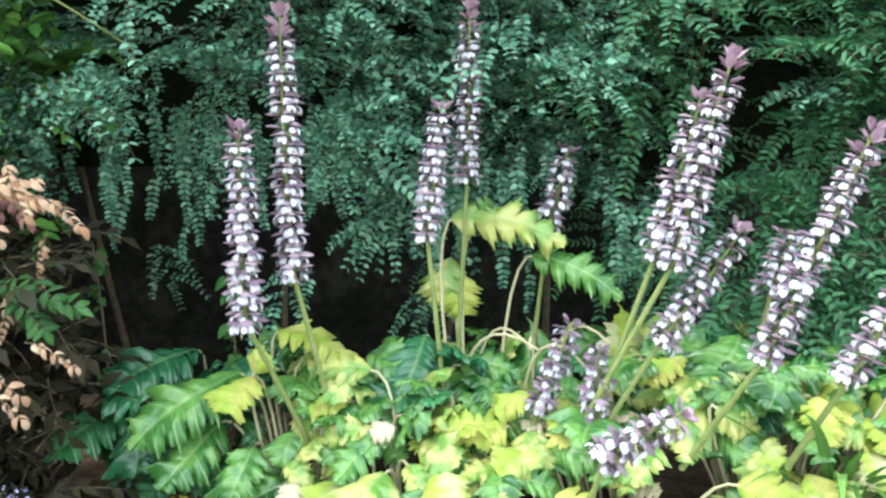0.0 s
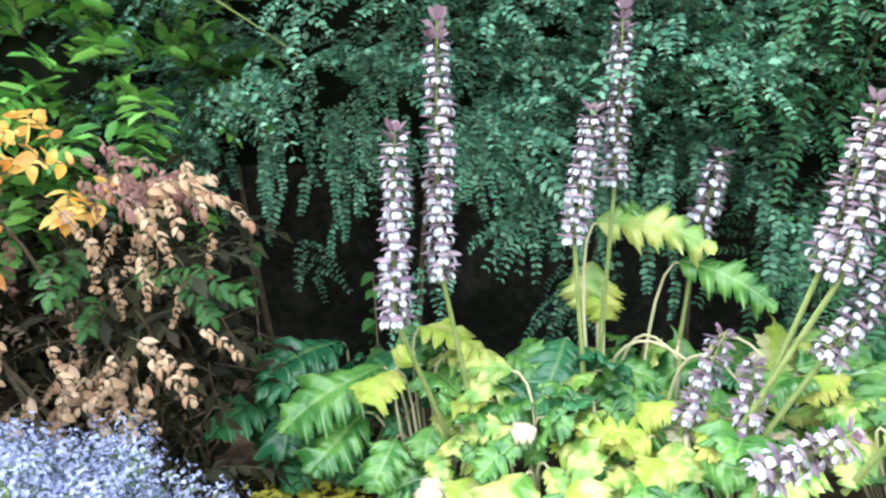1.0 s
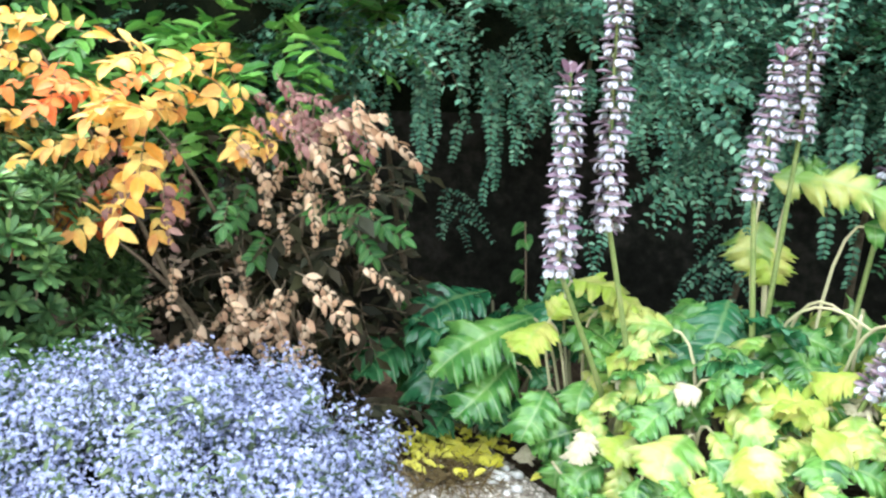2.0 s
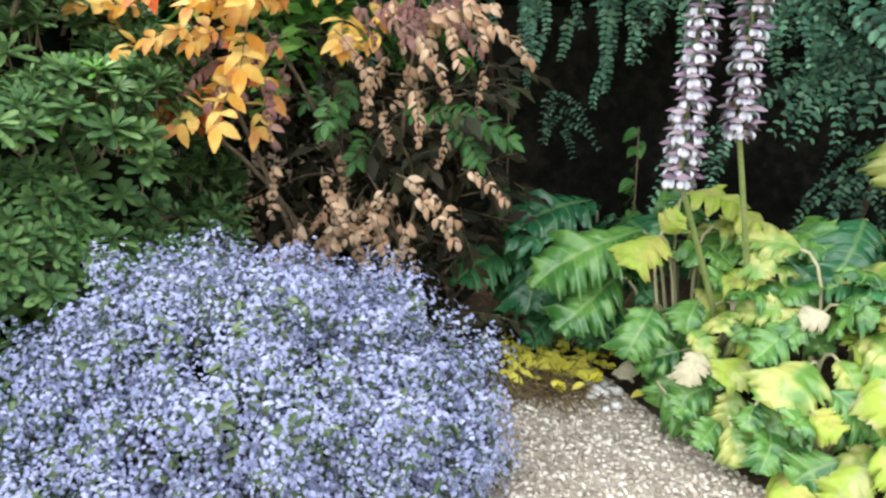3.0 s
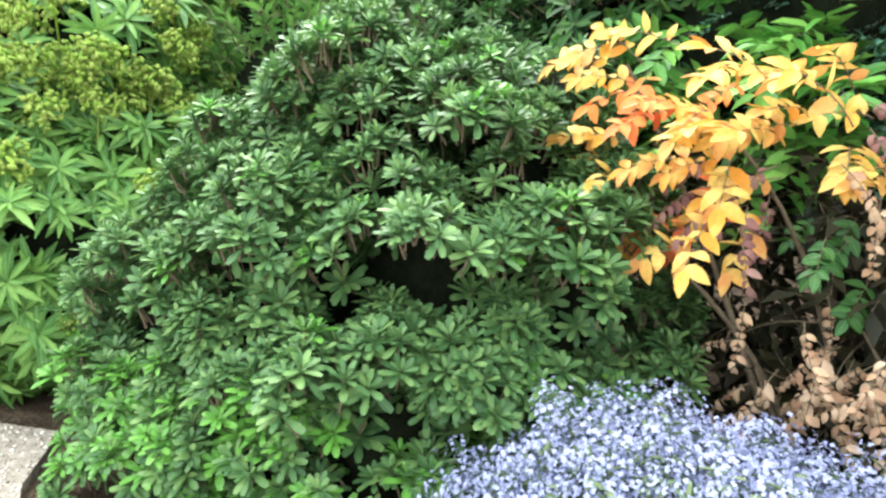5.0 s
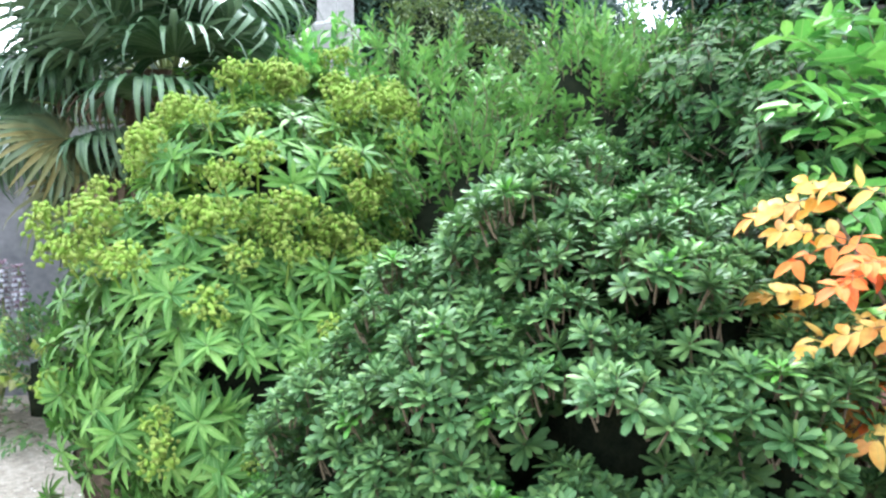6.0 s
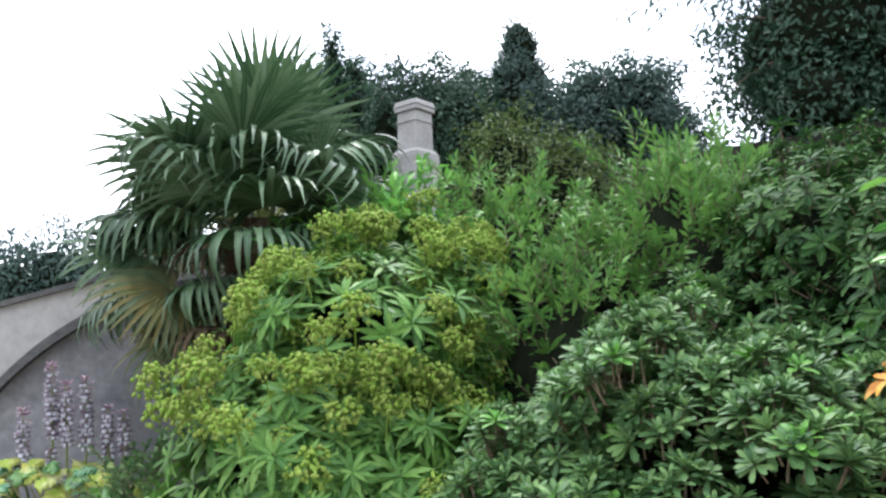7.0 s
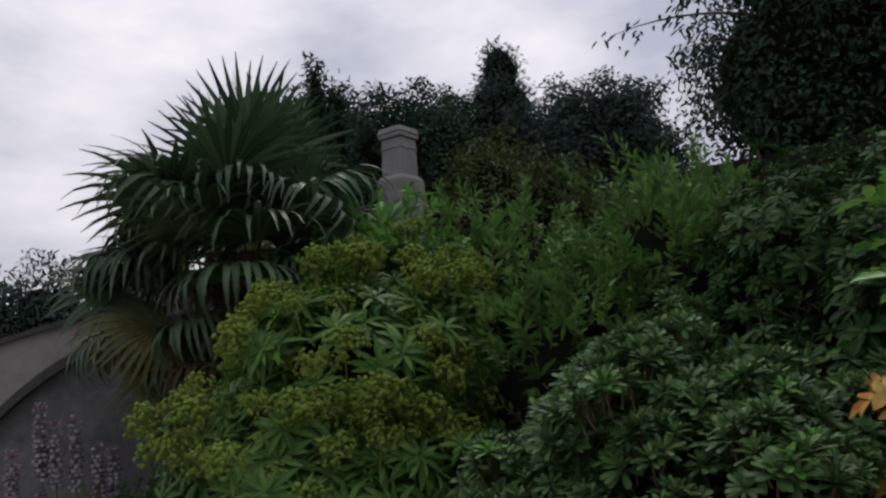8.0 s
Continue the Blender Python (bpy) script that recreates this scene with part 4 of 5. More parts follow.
def acanthus_bed():
    r = np.random.default_rng(5)
    made = []
    for k in range(7000):
        x, y = r.uniform(-1.55, 1.75), r.uniform(2.06, 3.25)
        front = 2.12 if x > -0.3 else 2.12 - 0.62 * (x + 0.3)
        if y < front or y > 3.25 or (x < -0.3 and y > 3.1):
            continue
        if x < -0.72 and y < 2.74:
            continue
        if any((x - a) ** 2 + (y - b) ** 2 < (0.05 if y < front + 0.4 else 0.062) ** 2 for a, b in made):
            continue
        made.append((x, y))
        z = max(0.05, mound(x, y) + r.normal() * 0.04)
        slope = 1.2 if y < front + 0.3 else 0.45
        z *= r.uniform(0.45, 1.0) if y < front + 0.25 else r.uniform(0.8, 1.05)
        way = np.array([r.normal() * 0.8, -0.7 + r.normal() * 0.5, 0.15 - 0.4 * slope + r.normal() * 0.25])
        up = np.array([r.normal() * 0.4, -0.9 * slope + r.normal() * 0.3, 1.0])
        q = r.random()
        if x < -0.85 and y > 2.75:
            colour = "dark" if q < 0.85 else "green"
        elif y < front + 0.45:
            colour = "yellow" if q < 0.22 else "lime" if q < 0.5 else "withered" if q < 0.53 else "green"
        else:
            colour = "yellow" if q < 0.07 else "lime" if q < 0.27 else "withered" if q < 0.29 else "dark" if q < 0.46 else "green"
        shape, size = r.integers(0, 7), r.uniform(0.42, 0.85)
        if y < front + 0.4:
            # short, broad young leaves along the path
            shape, size = (1, 3, 5)[r.integers(0, 3)], r.uniform(0.38, 0.66)
        acanthus_leaf((x, y, z), way, up, 0.34 if colour == "withered" else size, colour, shape, r.random() < 0.4)
    # leaves that stand out by themselves
    for p, way, up, size, colour, shape in [
        ((-0.95, 2.72, 0.62), (-0.55, -0.6, -0.35), (0.1, -0.5, 1), 1.0, "green", 2), ((-0.85, 2.62, 0.64), (-0.2, -0.75, -0.3), (0, -0.6, 1), 0.75, "yellow", 3),
        ((-0.83, 2.62, 0.68), (0.3, -0.2, 0.5), (0, -1, 0.5), 0.42, "yellow", 3), ((-0.1, 3.0, 1.04), (-0.1, -0.3, -0.9), (0, -1, 0.2), 0.8, "lime", 3), ((-0.06, 2.98, 0.98), (0.15, -0.3, -0.9), (0, -1, 0.2), 0.7, "yellow", 3),
        ((-0.06, 2.9, 1.24), (0.9, -0.1, -0.12), (0.1, -0.9, 0.6), 1.0, "lime", 7), ((0.26, 2.92, 1.08), (0.85, -0.25, -0.3), (0.1, -1.0, 0.5), 0.85, "green", 7), ((0.0, 2.95, 1.2), (0.4, -0.3, 0.5), (0.0, -1.0, 0.4), 0.5, "green", 5),
        ((-0.2, 2.85, 0.75), (-0.2, -0.7, -0.45), (0, -0.8, 0.8), 0.85, "dark", 0), ((-0.4, 2.85, 0.68), (0.35, -0.5, 0.15), (0, -0.7, 0.8), 0.7, "green", 1),
        ((-1.0, 2.66, 0.44), (-0.35, -0.75, -0.35), (0.1, -0.6, 0.9), 0.85, "green", 0), ((-0.82, 2.52, 0.4), (-0.1, -0.8, -0.4), (0, -0.7, 0.8), 0.7, "green", 1), ((-1.3, 2.85, 0.5), (0.4, -0.7, -0.2), (0, -0.6, 1), 1.0, "dark", 0), ((-1.15, 2.8, 0.48), (0.1, -0.8, -0.35), (0.1, -0.8, 0.8), 1.0, "dark", 4), ((-1.35, 2.82, 0.42), (0.2, -0.8, -0.2), (0, -0.8, 0.8), 0.95, "dark", 1), ((-1.2, 2.95, 0.66), (-0.3, -0.7, -0.1), (0, -0.8, 0.8), 0.9, "dark", 2), ((-1.05, 2.95, 0.6), (0.4, -0.6, 0.0), (0, -0.8, 0.8), 0.9, "dark", 0), ((-1.45, 2.75, 0.55), (0.5, -0.5, -0.1), (0, -0.8, 0.8), 0.85, "dark", 5), ((-1.45, 2.9, 0.45), (-0.3, -0.7, -0.2), (0, -0.6, 1), 0.9, "dark", 2),
        ((-0.62, 2.36, 0.34), (-0.1, -0.8, -0.3), (0, -0.8, 0.8), 0.42, "withered", 1), ((-0.1, 2.28, 0.42), (0.2, -0.8, -0.3), (0, -0.8, 0.8), 0.7, "yellow", 3), ((-0.3, 2.3, 0.4), (-0.3, -0.8, -0.3), (0, -0.8, 0.8), 0.85, "lime", 3), ((-0.86, 2.72, 0.22), (-0.35, -0.7, -0.2), (0, -0.6, 1), 0.34, "withered", 1), ((-0.9, 2.66, 0.12), (0.1, -0.7, -0.3), (0, -0.8, 0.8), 0.36, "withered", 3),
    ]:
        acanthus_leaf(p, way, up, size, colour, shape)
    # pale arching leaf stalks over the middle of the bed
    plant = acanthus[2]
    o = np.array(plant.location)
    for k in range(6):
        x0, x1 = -0.05 + 0.08 * k + r.normal() * 0.04, 0.15 + 0.08 * k + r.normal() * 0.1
        y = 2.72 + r.normal() * 0.1
        pts = bend((x0, y + 0.1, 0.35), (x0 + 0.02, y, 0.85 + r.uniform(0, 0.2)), (x1, y - 0.1, 0.68 + r.uniform(0, 0.2)), 10)
        part("leaf_stalk", to_mesh("leaf_stalk", tube(pts - o, 0.0068, 0.005, 6), [M_PALE_STALK]), plant, "pale arching leaf stalk")


acanthus_bed()
SPIKES = [
    (1, (-0.6, 2.55, 0.4), (-0.75, 2.3, 0.93), (-0.75, 2.3, 1.61), 1.05), (1, (-0.48, 2.56, 0.35), (-0.61, 2.4, 1.08), (-0.63, 2.4, 1.99), 1.05),
    (2, (-0.08, 2.85, 0.3), (-0.02, 2.78, 1.4), (-0.01, 2.78, 2.07), 0.95), (2, (-0.08, 2.65, 0.3), (-0.16, 2.55, 1.21), (-0.1, 2.55, 1.68), 1.0),
    (3, (0.2, 2.95, 0.3), (0.31, 2.95, 1.2), (0.39, 2.95, 1.53), 1.1), (3, (0.3, 2.4, 0.4), (0.64, 2.25, 1.14), (0.81, 2.25, 1.81), 1.0),
    (3, (0.36, 2.4, 0.4), (0.6, 2.3, 1.17), (0.73, 2.3, 1.69), 1.0), (3, (0.4, 2.4, 0.45), (0.62, 2.3, 0.88), (0.88, 2.3, 1.27), 1.0),
    (4, (1.0, 2.7, 0.4), (1.08, 2.6, 1.0), (1.14, 2.6, 1.23), 1.1), (4, (0.7, 2.3, 0.45), (0.88, 2.1, 0.88), (1.17, 2.1, 1.58), 1.0),
    (6, (0.3, 2.42, 0.1), (0.41, 2.38, 0.48), (0.44, 2.38, 0.87), 1.0), (6, (0.15, 2.5, 0.3), (0.24, 2.45, 0.6), (0.36, 2.45, 0.93), 0.95),
    (6, (0.32, 2.15, 0.2), (0.39, 1.98, 0.6), (0.63, 1.95, 0.78), 1.05), (4, (1.0, 2.2, 0.5), (1.08, 2.0, 0.85), (1.2, 2.0, 1.1), 1.0),
]
for i, (k, base, low, top, wide) in enumerate(SPIKES):
    flower_spike(acanthus[k], base, low, top, i, wide)


# ---- blue-flowered shrub ----
def blue_spray(seed):
    """A wiry stem along +z, its upper part set with small five-petalled flowers and a few leaves."""
    r = np.random.default_rng(seed)
    out = [tube(bend((0, 0, -0.12), (r.normal() * 0.01, 0, -0.03), (0, 0, 0.07), 4), 0.002, 0.001, 3).mat(1)]
    for k in range(8):
        a, z = r.uniform(0, 6.28), r.uniform(-0.11, 0.05)
        out.append(oval(0.042, 0.014).mat(1).moved(basis((0, 0, z), (math.cos(a), math.sin(a), 0.5), (0, 0, 1))))
    for k in range(46):
        a, u = r.uniform(0, 6.28), r.random()
        q = 0.052 * r.random() ** 0.6
        c = np.array([q * math.cos(a), q * math.sin(a), -0.05 + 0.14 * u])
        face = unit((math.cos(a) * 0.7, math.sin(a) * 0.7, 0.8) + r.normal(size=3) * 0.3)
        for j in range(4):
            b = axis_up(c, face, j * 1.5708 + k, 1.0)
            out.append(Geo([(0, 0, 0), (0.004, 0.0031, 0.001), (0.0072, 0, 0), (0.004, -0.0031, 0.001)], [(0, 3, 2, 1)]).mat(0).moved(b))
    return join(out)


BLUE_LOBES = [(-1.44, 1.46, 0.12, 0.41, 0.46, 0.5), (-1.74, 1.43, 0.14, 0.48, 0.48, 0.52), (-1.62, 1.7, 0.12, 0.45, 0.34, 0.48), (-1.27, 1.46, 0.06, 0.23, 0.36, 0.42), (-2.0, 1.4, 0.12, 0.4, 0.42, 0.5), (-2.0, 1.05, 0.06, 0.36, 0.38, 0.3)]
blue = thing("blue_flowering_shrub", (-1.6, 1.45, 0), "rounded shrub covered in tiny pale lavender-blue flowers", "shrub")
shrub(blue, BLUE_LOBES, [blue_spray(i) for i in range(4)], [M_BLUE, M_BLUE_LEAF], 0.052, (-1.3, 1.0, 0.7), 0.7, 0.3, (0.75, 1.2), "flower_spray", 21, 0.5, inner=0.115)

# ---- pittosporum ----
PITT_LOBES = [(-3.75, 0.72, 0.45, 0.55, 0.5, 0.6), (-3.35, 1.0, 0.75, 0.5, 0.5, 0.62), (-3.2, 0.85, 0.32, 0.52, 0.42, 0.45), (-3.8, 1.15, 0.62, 0.72, 0.72, 0.85), (-3.12, 1.58, 0.75, 0.8, 0.9, 0.92), (-3.95, 1.75, 0.85, 0.8, 0.85, 0.95), (-2.85, 1.18, 0.32, 0.5, 0.52, 0.5), (-3.4, 1.1, 0.4, 0.6, 0.5, 0.6), (-2.75, 1.75, 0.75, 0.5, 0.5, 0.65), (-3.55, 0.5, 0.22, 0.5, 0.36, 0.34), (-2.78, 1.36, 0.3, 0.4, 0.38, 0.38), (-3.5, 1.35, 1.15, 0.6, 0.55, 0.68), (-3.1, 1.85, 1.05, 0.5, 0.5, 0.66)]
pitt = thing("pittosporum_shrub", (-3.2, 1.5, 0), "broad evergreen shrub with whorls of glossy rounded leaves", "shrub")
PITT_KINDS = [rosette(18, 0.077, 0.0235, 0.78, i, 1.15, 4, 0.25, tip=0.5) for i in range(4)] + [rosette(16, 0.076, 0.024, 0.76, 9, 1.15, 4, 0.25, mats=(2, 1), tip=0.5)]
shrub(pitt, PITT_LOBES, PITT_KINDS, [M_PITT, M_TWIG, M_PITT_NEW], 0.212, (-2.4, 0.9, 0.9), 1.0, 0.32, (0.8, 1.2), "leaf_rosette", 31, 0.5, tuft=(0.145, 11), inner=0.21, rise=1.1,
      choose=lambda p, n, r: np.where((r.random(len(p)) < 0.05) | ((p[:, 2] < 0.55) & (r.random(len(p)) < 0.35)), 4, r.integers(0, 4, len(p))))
for i in range(9):
    a = -2.2 + 0.25 * i
    tip = np.array([0.8 * math.cos(a), 0.75 * math.sin(a), 0.35 + 0.12 * (i % 4)])
    part("branch", to_mesh("branch", tube(bend((0.05 * i - 0.2, 0, 0.0), (0.3 * math.cos(a), 0.3 * math.sin(a), 0.35), tip, 8), 0.016, 0.005, 5), [M_TWIG]), pitt)

# ---- honey spurge ----
EUPH_LOBES = [(-5.1, 0.2, 0.85, 0.82, 0.92, 0.95), (-5.45, 0.4, 1.45, 0.85, 0.72, 0.85), (-4.75, 0.35, 0.7, 0.6, 0.7, 0.75), (-5.9, 0.8, 1.7, 0.8, 0.7, 0.85)]
euph = thing("spurge_shrub", (-5.2, 0.3, 0), "tall spurge shrub with narrow green leaves and yellow-green seed heads", "shrub")
EUPH_KINDS = [rosette(17, 0.18, 0.034, 0.5, 40 + i, 0.75, 3, 0.45, tip=0.1) for i in range(4)]
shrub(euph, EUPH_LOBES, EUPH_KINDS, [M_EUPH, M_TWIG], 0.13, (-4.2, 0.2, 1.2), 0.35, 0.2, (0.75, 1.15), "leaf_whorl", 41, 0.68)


def seed_head(seed):
    r = np.random.default_rng(seed)
    out = [tube([(0, 0, -0.14), (0, 0, -0.05), (0, 0, 0.02)], 0.004, 0.003, 4)]
    for k in range(75):
        d = unit(r.normal(size=3) + (0, 0, 0.7))
        c = d * np.array([0.075, 0.075, 0.06]) * r.uniform(0.6, 1.05)
        out.append(knob(0.0085 * r.uniform(0.7, 1.3), 1.0, 5, 2).moved(basis(c, d, (0, 0, 1))))
        if k % 4 == 0:
            out.append(tube([(0, 0, -0.03), c * 0.5 + (0, 0, -0.01), c], 0.0018, 0.0014, 3))
    for k in range(7):
        a = r.uniform(0, 6.28)
        out.append(blade(0.045, 0.016, 2, 0.1, 0.4, 0.5, 0.2).moved(basis((0, 0, r.uniform(-0.05, 0.03)), (math.cos(a), math.sin(a), 0.4), (0, 0, 1))))
    return join(out)


HEADS = [to_mesh("seed_head", seed_head(i), [M_UMBEL]) for i in range(3)]
hp, hn = on_lobes(EUPH_LOBES, 0.25, 0.05, 0.5, 77)
for i, (p, n) in enumerate(zip(hp, hn)):
    if n[2] > -0.35 and (p[2] > 1.3 or i % 4 == 0):
        part("seed_head", HEADS[i % 3], euph, "yellow-green domed seed head", axis_up(p + n * 0.11 - np.array(euph.location), n + (0, 0, 0.9), i, 1.15 + 0.12 * (i % 5)))

# ---- mixed shrubs behind ----
laurel = thing("glossy_shrub", (-3.5, 2.9, 0), "bright green shrub with feathered glossy leaves by the terrace wall", "shrub")
shrub(laurel, [(-2.4, 2.85, 1.85, 0.6, 0.4, 0.55), (-2.75, 2.85, 1.8, 0.62, 0.5, 0.58)], [spray(0.3, 6, 0.12, 0.055, 0.1 + 0.1 * i, seed=60 + i, spread=0.7) for i in range(4)], [M_LAUREL, M_TWIG], 0.125, (-2.6, 2.3, 1.8), 0.35, 0.25, (0.75, 1.2), "leafy_shoot", 51, 0.7, droop=True)
dark_glossy = thing("dark_glossy_shrub", (-4.0, 2.9, 0), "dense dark green shrub with whorls of broad glossy leaves", "shrub")
shrub(dark_glossy, [(-3.5, 2.75, 1.47, 0.75, 0.6, 0.95), (-4.4, 2.9, 1.68, 0.9, 0.7, 1.08), (-3.7, 2.3, 0.95, 0.6, 0.5, 0.85), (-5.0, 3.7, 1.95, 0.9, 0.8, 1.1), (-3.9, 3.25, 1.85, 0.7, 0.45, 0.9)], [rosette(13, 0.1, 0.03, 0.6, 120 + i, 0.9, 4, 0.4, tip=0.15) for i in range(3)], [M_GLOSSY, M_TWIG], 0.105, (-3.0, 2.0, 1.6), 0.55, 0.3, (0.75, 1.2), "leaf_rosette", 55, 0.6, inner=0.28)
pale = thing("light_green_shrub", (-5.4, 1.9, 0), "light green narrow-leaved shrub behind the spurge", "shrub")
shrub(pale, [(-5.1, 1.65, 1.2, 0.75, 0.65, 1.05), (-5.5, 2.6, 1.75, 0.95, 0.8, 1.2), (-6.3, 1.7, 1.9, 0.8, 0.9, 1.0), (-6.2, 3.4, 1.9, 0.9, 0.8, 1.2)], [leafy_twig(12, 0.24, 0.085, 0.03, 70 + i, droop=0.3) for i in range(4)] + [rosette(14, 0.13, 0.026, 0.5, 79, 0.8, 3, 0.5)], [M_LIGHT, M_TWIG], 0.145, (-4.5, 1.6, 1.8), 0.4, 0.3, (0.8, 1.2), "leafy_shoot", 61, 0.7, droop=True)
tall = thing("broad_leaved_shrub", (-6.7, 0.9, 0), "mid-green broad-leaved shrub below the stone pier", "shrub")
shrub(tall, [(-6.8, 0.85, 1.65, 0.9, 0.75, 1.25), (-6.4, 0.3, 1.5, 0.7, 0.5, 0.95)], [leafy_twig(9, 0.26, 0.12, 0.05, 80 + i) for i in range(3)], [M_LAUREL, M_TWIG], 0.15, (-5.9, 0.8, 2.5), 0.4, 0.25, (0.8, 1.2), "leafy_shoot", 71, 0.78, count=200, droop=True)


# ---- gold and copper shrub with feathered leaves ----
def feather_leaf(n=5, length=0.26, leaflet=0.085, width=0.042, sag=0.4, seed=0, curl=0.4):
    """A rib along +x with paired leaflets and one at the end."""
    r = np.random.default_rng(seed)
    pts = bend((0, 0, 0), (length * 0.55, 0, length * 0.1), (length, 0, -length * sag), 7)
    out = [tube(pts, 0.003, 0.0015, 4).mat(1)]
    for k in range(n):
        u = 0.2 + 0.75 * k / (n - 1)
        i = min(5, int(u * 6))
        p = pts[i] + (pts[i + 1] - pts[i]) * (u * 6 - i)
        d = unit(pts[i + 1] - pts[i])
        for side in (-1, 1):
            if r.random() < 0.12:
                continue
            s = leaflet * r.uniform(0.7, 1.15)
            out.append(blade(s, width * s / leaflet, 4, 0.18, curl + r.normal() * 0.35, 0.42, 0.06).moved(basis(p, d * (0.55 + r.normal() * 0.2) + np.array([0, side * 0.85, r.normal() * 0.35 - 0.1]), (r.normal() * 0.3, r.normal() * 0.3, 1))))
    out.append(blade(leaflet * 1.1, width * 1.1, 4, 0.18, curl, 0.42, 0.06).moved(basis(pts[-1], pts[-1] - pts[-2], (0, 0, 1))))
    return join(out)


def gold_shrub():
    ob = thing("feather_leaved_shrub", (-2.1, 2.3, 0), "feather-leaved shrub turning gold and orange with dry copper sprays", "shrub")
    o = np.array(ob.location)
    r = np.random.default_rng(15)
    shapes = {"gold": [feather_leaf(5 + i % 2, 0.25, 0.085, 0.042, 0.15, i, 0.3) for i in range(3)], "dry": [feather_leaf(8, 0.27, 0.058, 0.027, 0.35, 10 + i, 1.0) for i in range(3)]}
    mat = {"gold": M_GOLD, "orange": M_ORANGE, "dry": M_COPPER, "mauve": M_MAUVE, "green": M_FERN}
    label = {"gold": "golden feathered leaf", "orange": "orange-red feathered leaf", "dry": "dry copper-brown feathered leaf", "mauve": "dusky mauve-brown feathered leaf", "green": "fresh green feathered leaf"}
    mesh = {(k, i): to_mesh("feathered_leaf", g, [mat[k], M_TWIG]) for k in mat for i, g in enumerate(shapes["dry" if k in ("dry", "mauve") else "gold"])}
    regions = [("gold", 13, (-2.2, 1.95, 1.33), (0.27, 0.16, 0.07), (0, -0.6, 0.0)), ("orange", 5, (-2.33, 1.95, 1.12), (0.1, 0.08, 0.06), (0, -0.7, -0.2)), ("mauve", 4, (-2.2, 1.9, 1.22), (0.1, 0.08, 0.04), (0, -0.7, -0.2)), ("gold", 9, (-2.25, 1.8, 1.18), (0.22, 0.12, 0.08), (-0.1, -0.8, -0.1)), ("gold", 4, (-2.42, 1.78, 1.0), (0.16, 0.08, 0.06), (-0.5, -0.5, -0.4)),
               ("gold", 5, (-2.5, 1.75, 1.62), (0.22, 0.1, 0.06), (-0.5, -0.4, 0.1)), ("orange", 5, (-2.35, 1.76, 1.52), (0.14, 0.08, 0.05), (-0.1, -0.7, -0.1)), ("orange", 4, (-2.5, 1.75, 1.08), (0.14, 0.06, 0.05), (-0.5, -0.6, -0.3)),
               ("gold", 10, (-1.9, 1.85, 1.48), (0.13, 0.1, 0.06), (0.1, -0.6, 0.05)), ("dry", 9, (-1.62, 2.1, 1.3), (0.12, 0.1, 0.1), (0.4, -0.3, -0.4)), ("dry", 6, (-1.56, 2.1, 1.12), (0.08, 0.1, 0.1), (0.3, -0.35, -0.7)), ("dry", 4, (-1.42, 2.1, 1.36), (0.06, 0.06, 0.04), (0.9, -0.2, -0.1)),
               ("mauve", 12, (-1.6, 2.1, 1.42), (0.13, 0.1, 0.06), (0.5, -0.4, -0.05)), ("mauve", 3, (-2.05, 1.95, 1.2), (0.15, 0.1, 0.08), (0.1, -0.6, -0.3)), ("dry", 15, (-1.75, 2.08, 0.7), (0.2, 0.1, 0.07), (0.15, -0.5, -0.6)), ("dry", 9, (-2.05, 2.1, 0.62), (0.16, 0.1, 0.07), (-0.4, -0.4, -0.4)), ("dry", 3, (-1.48, 2.12, 0.82), (0.08, 0.06, 0.05), (0.7, -0.3, -0.3)),
               ("green", 5, (-1.75, 2.1, 1.02), (0.16, 0.1, 0.08), (0.2, -0.6, -0.2)), ("green", 4, (-1.45, 2.15, 1.0), (0.08, 0.06, 0.05), (0.7, -0.3, -0.2)), ("green", 2, (-2.0, 2.15, 1.1), (0.15, 0.1, 0.12), (0.0, -0.6, -0.2))]
    for k, n, c, s, way in regions:
        for i in range(n):
            p = np.array(c) + np.clip(r.normal(size=3), -1.6, 1.6) * s
            w = unit(way) + r.normal(size=3) * 0.32
            size = r.uniform(0.75, 1.1) * {"green": 0.6, "dry": 0.85, "mauve": 0.8}.get(k, 0.86)
            part("feathered_leaf", mesh[k, r.integers(0, 3)], ob, label[k], basis(p - w * 0.1 - o, w, (r.normal() * 0.3 + 0.4, -0.9, 1), size))
    for foot, mid, tip in [((-2.0, 2.45, 0), (-1.95, 2.4, 0.9), (-2.2, 2.0, 1.4)), ((-1.95, 2.45, 0), (-1.8, 2.4, 0.9), (-1.6, 2.15, 1.45)), ((-2.05, 2.45, 0), (-2.2, 2.3, 0.8), (-2.5, 1.8, 1.1)), ((-1.95, 2.5, 0), (-1.7, 2.5, 0.7), (-1.65, 2.15, 0.95)), ((-2.1, 2.4, 0), (-2.3, 2.2, 0.9), (-2.45, 1.8, 1.6)), ((-1.85, 2.5, 0), (-1.7, 2.4, 0.5), (-1.8, 2.15, 0.85)), ((-2.0, 2.4, 0), (-2.1, 2.2, 0.5), (-2.1, 2.1, 0.65))]:
        part("branch", to_mesh("branch", tube(bend(foot, mid, tip, 10) - o, 0.017, 0.004, 6), [M_TWIG]), ob)

    # old leaves fill the hollow, coloured very dark to give its shade
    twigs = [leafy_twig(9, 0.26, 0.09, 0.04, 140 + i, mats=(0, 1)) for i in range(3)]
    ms = [[], [], []]
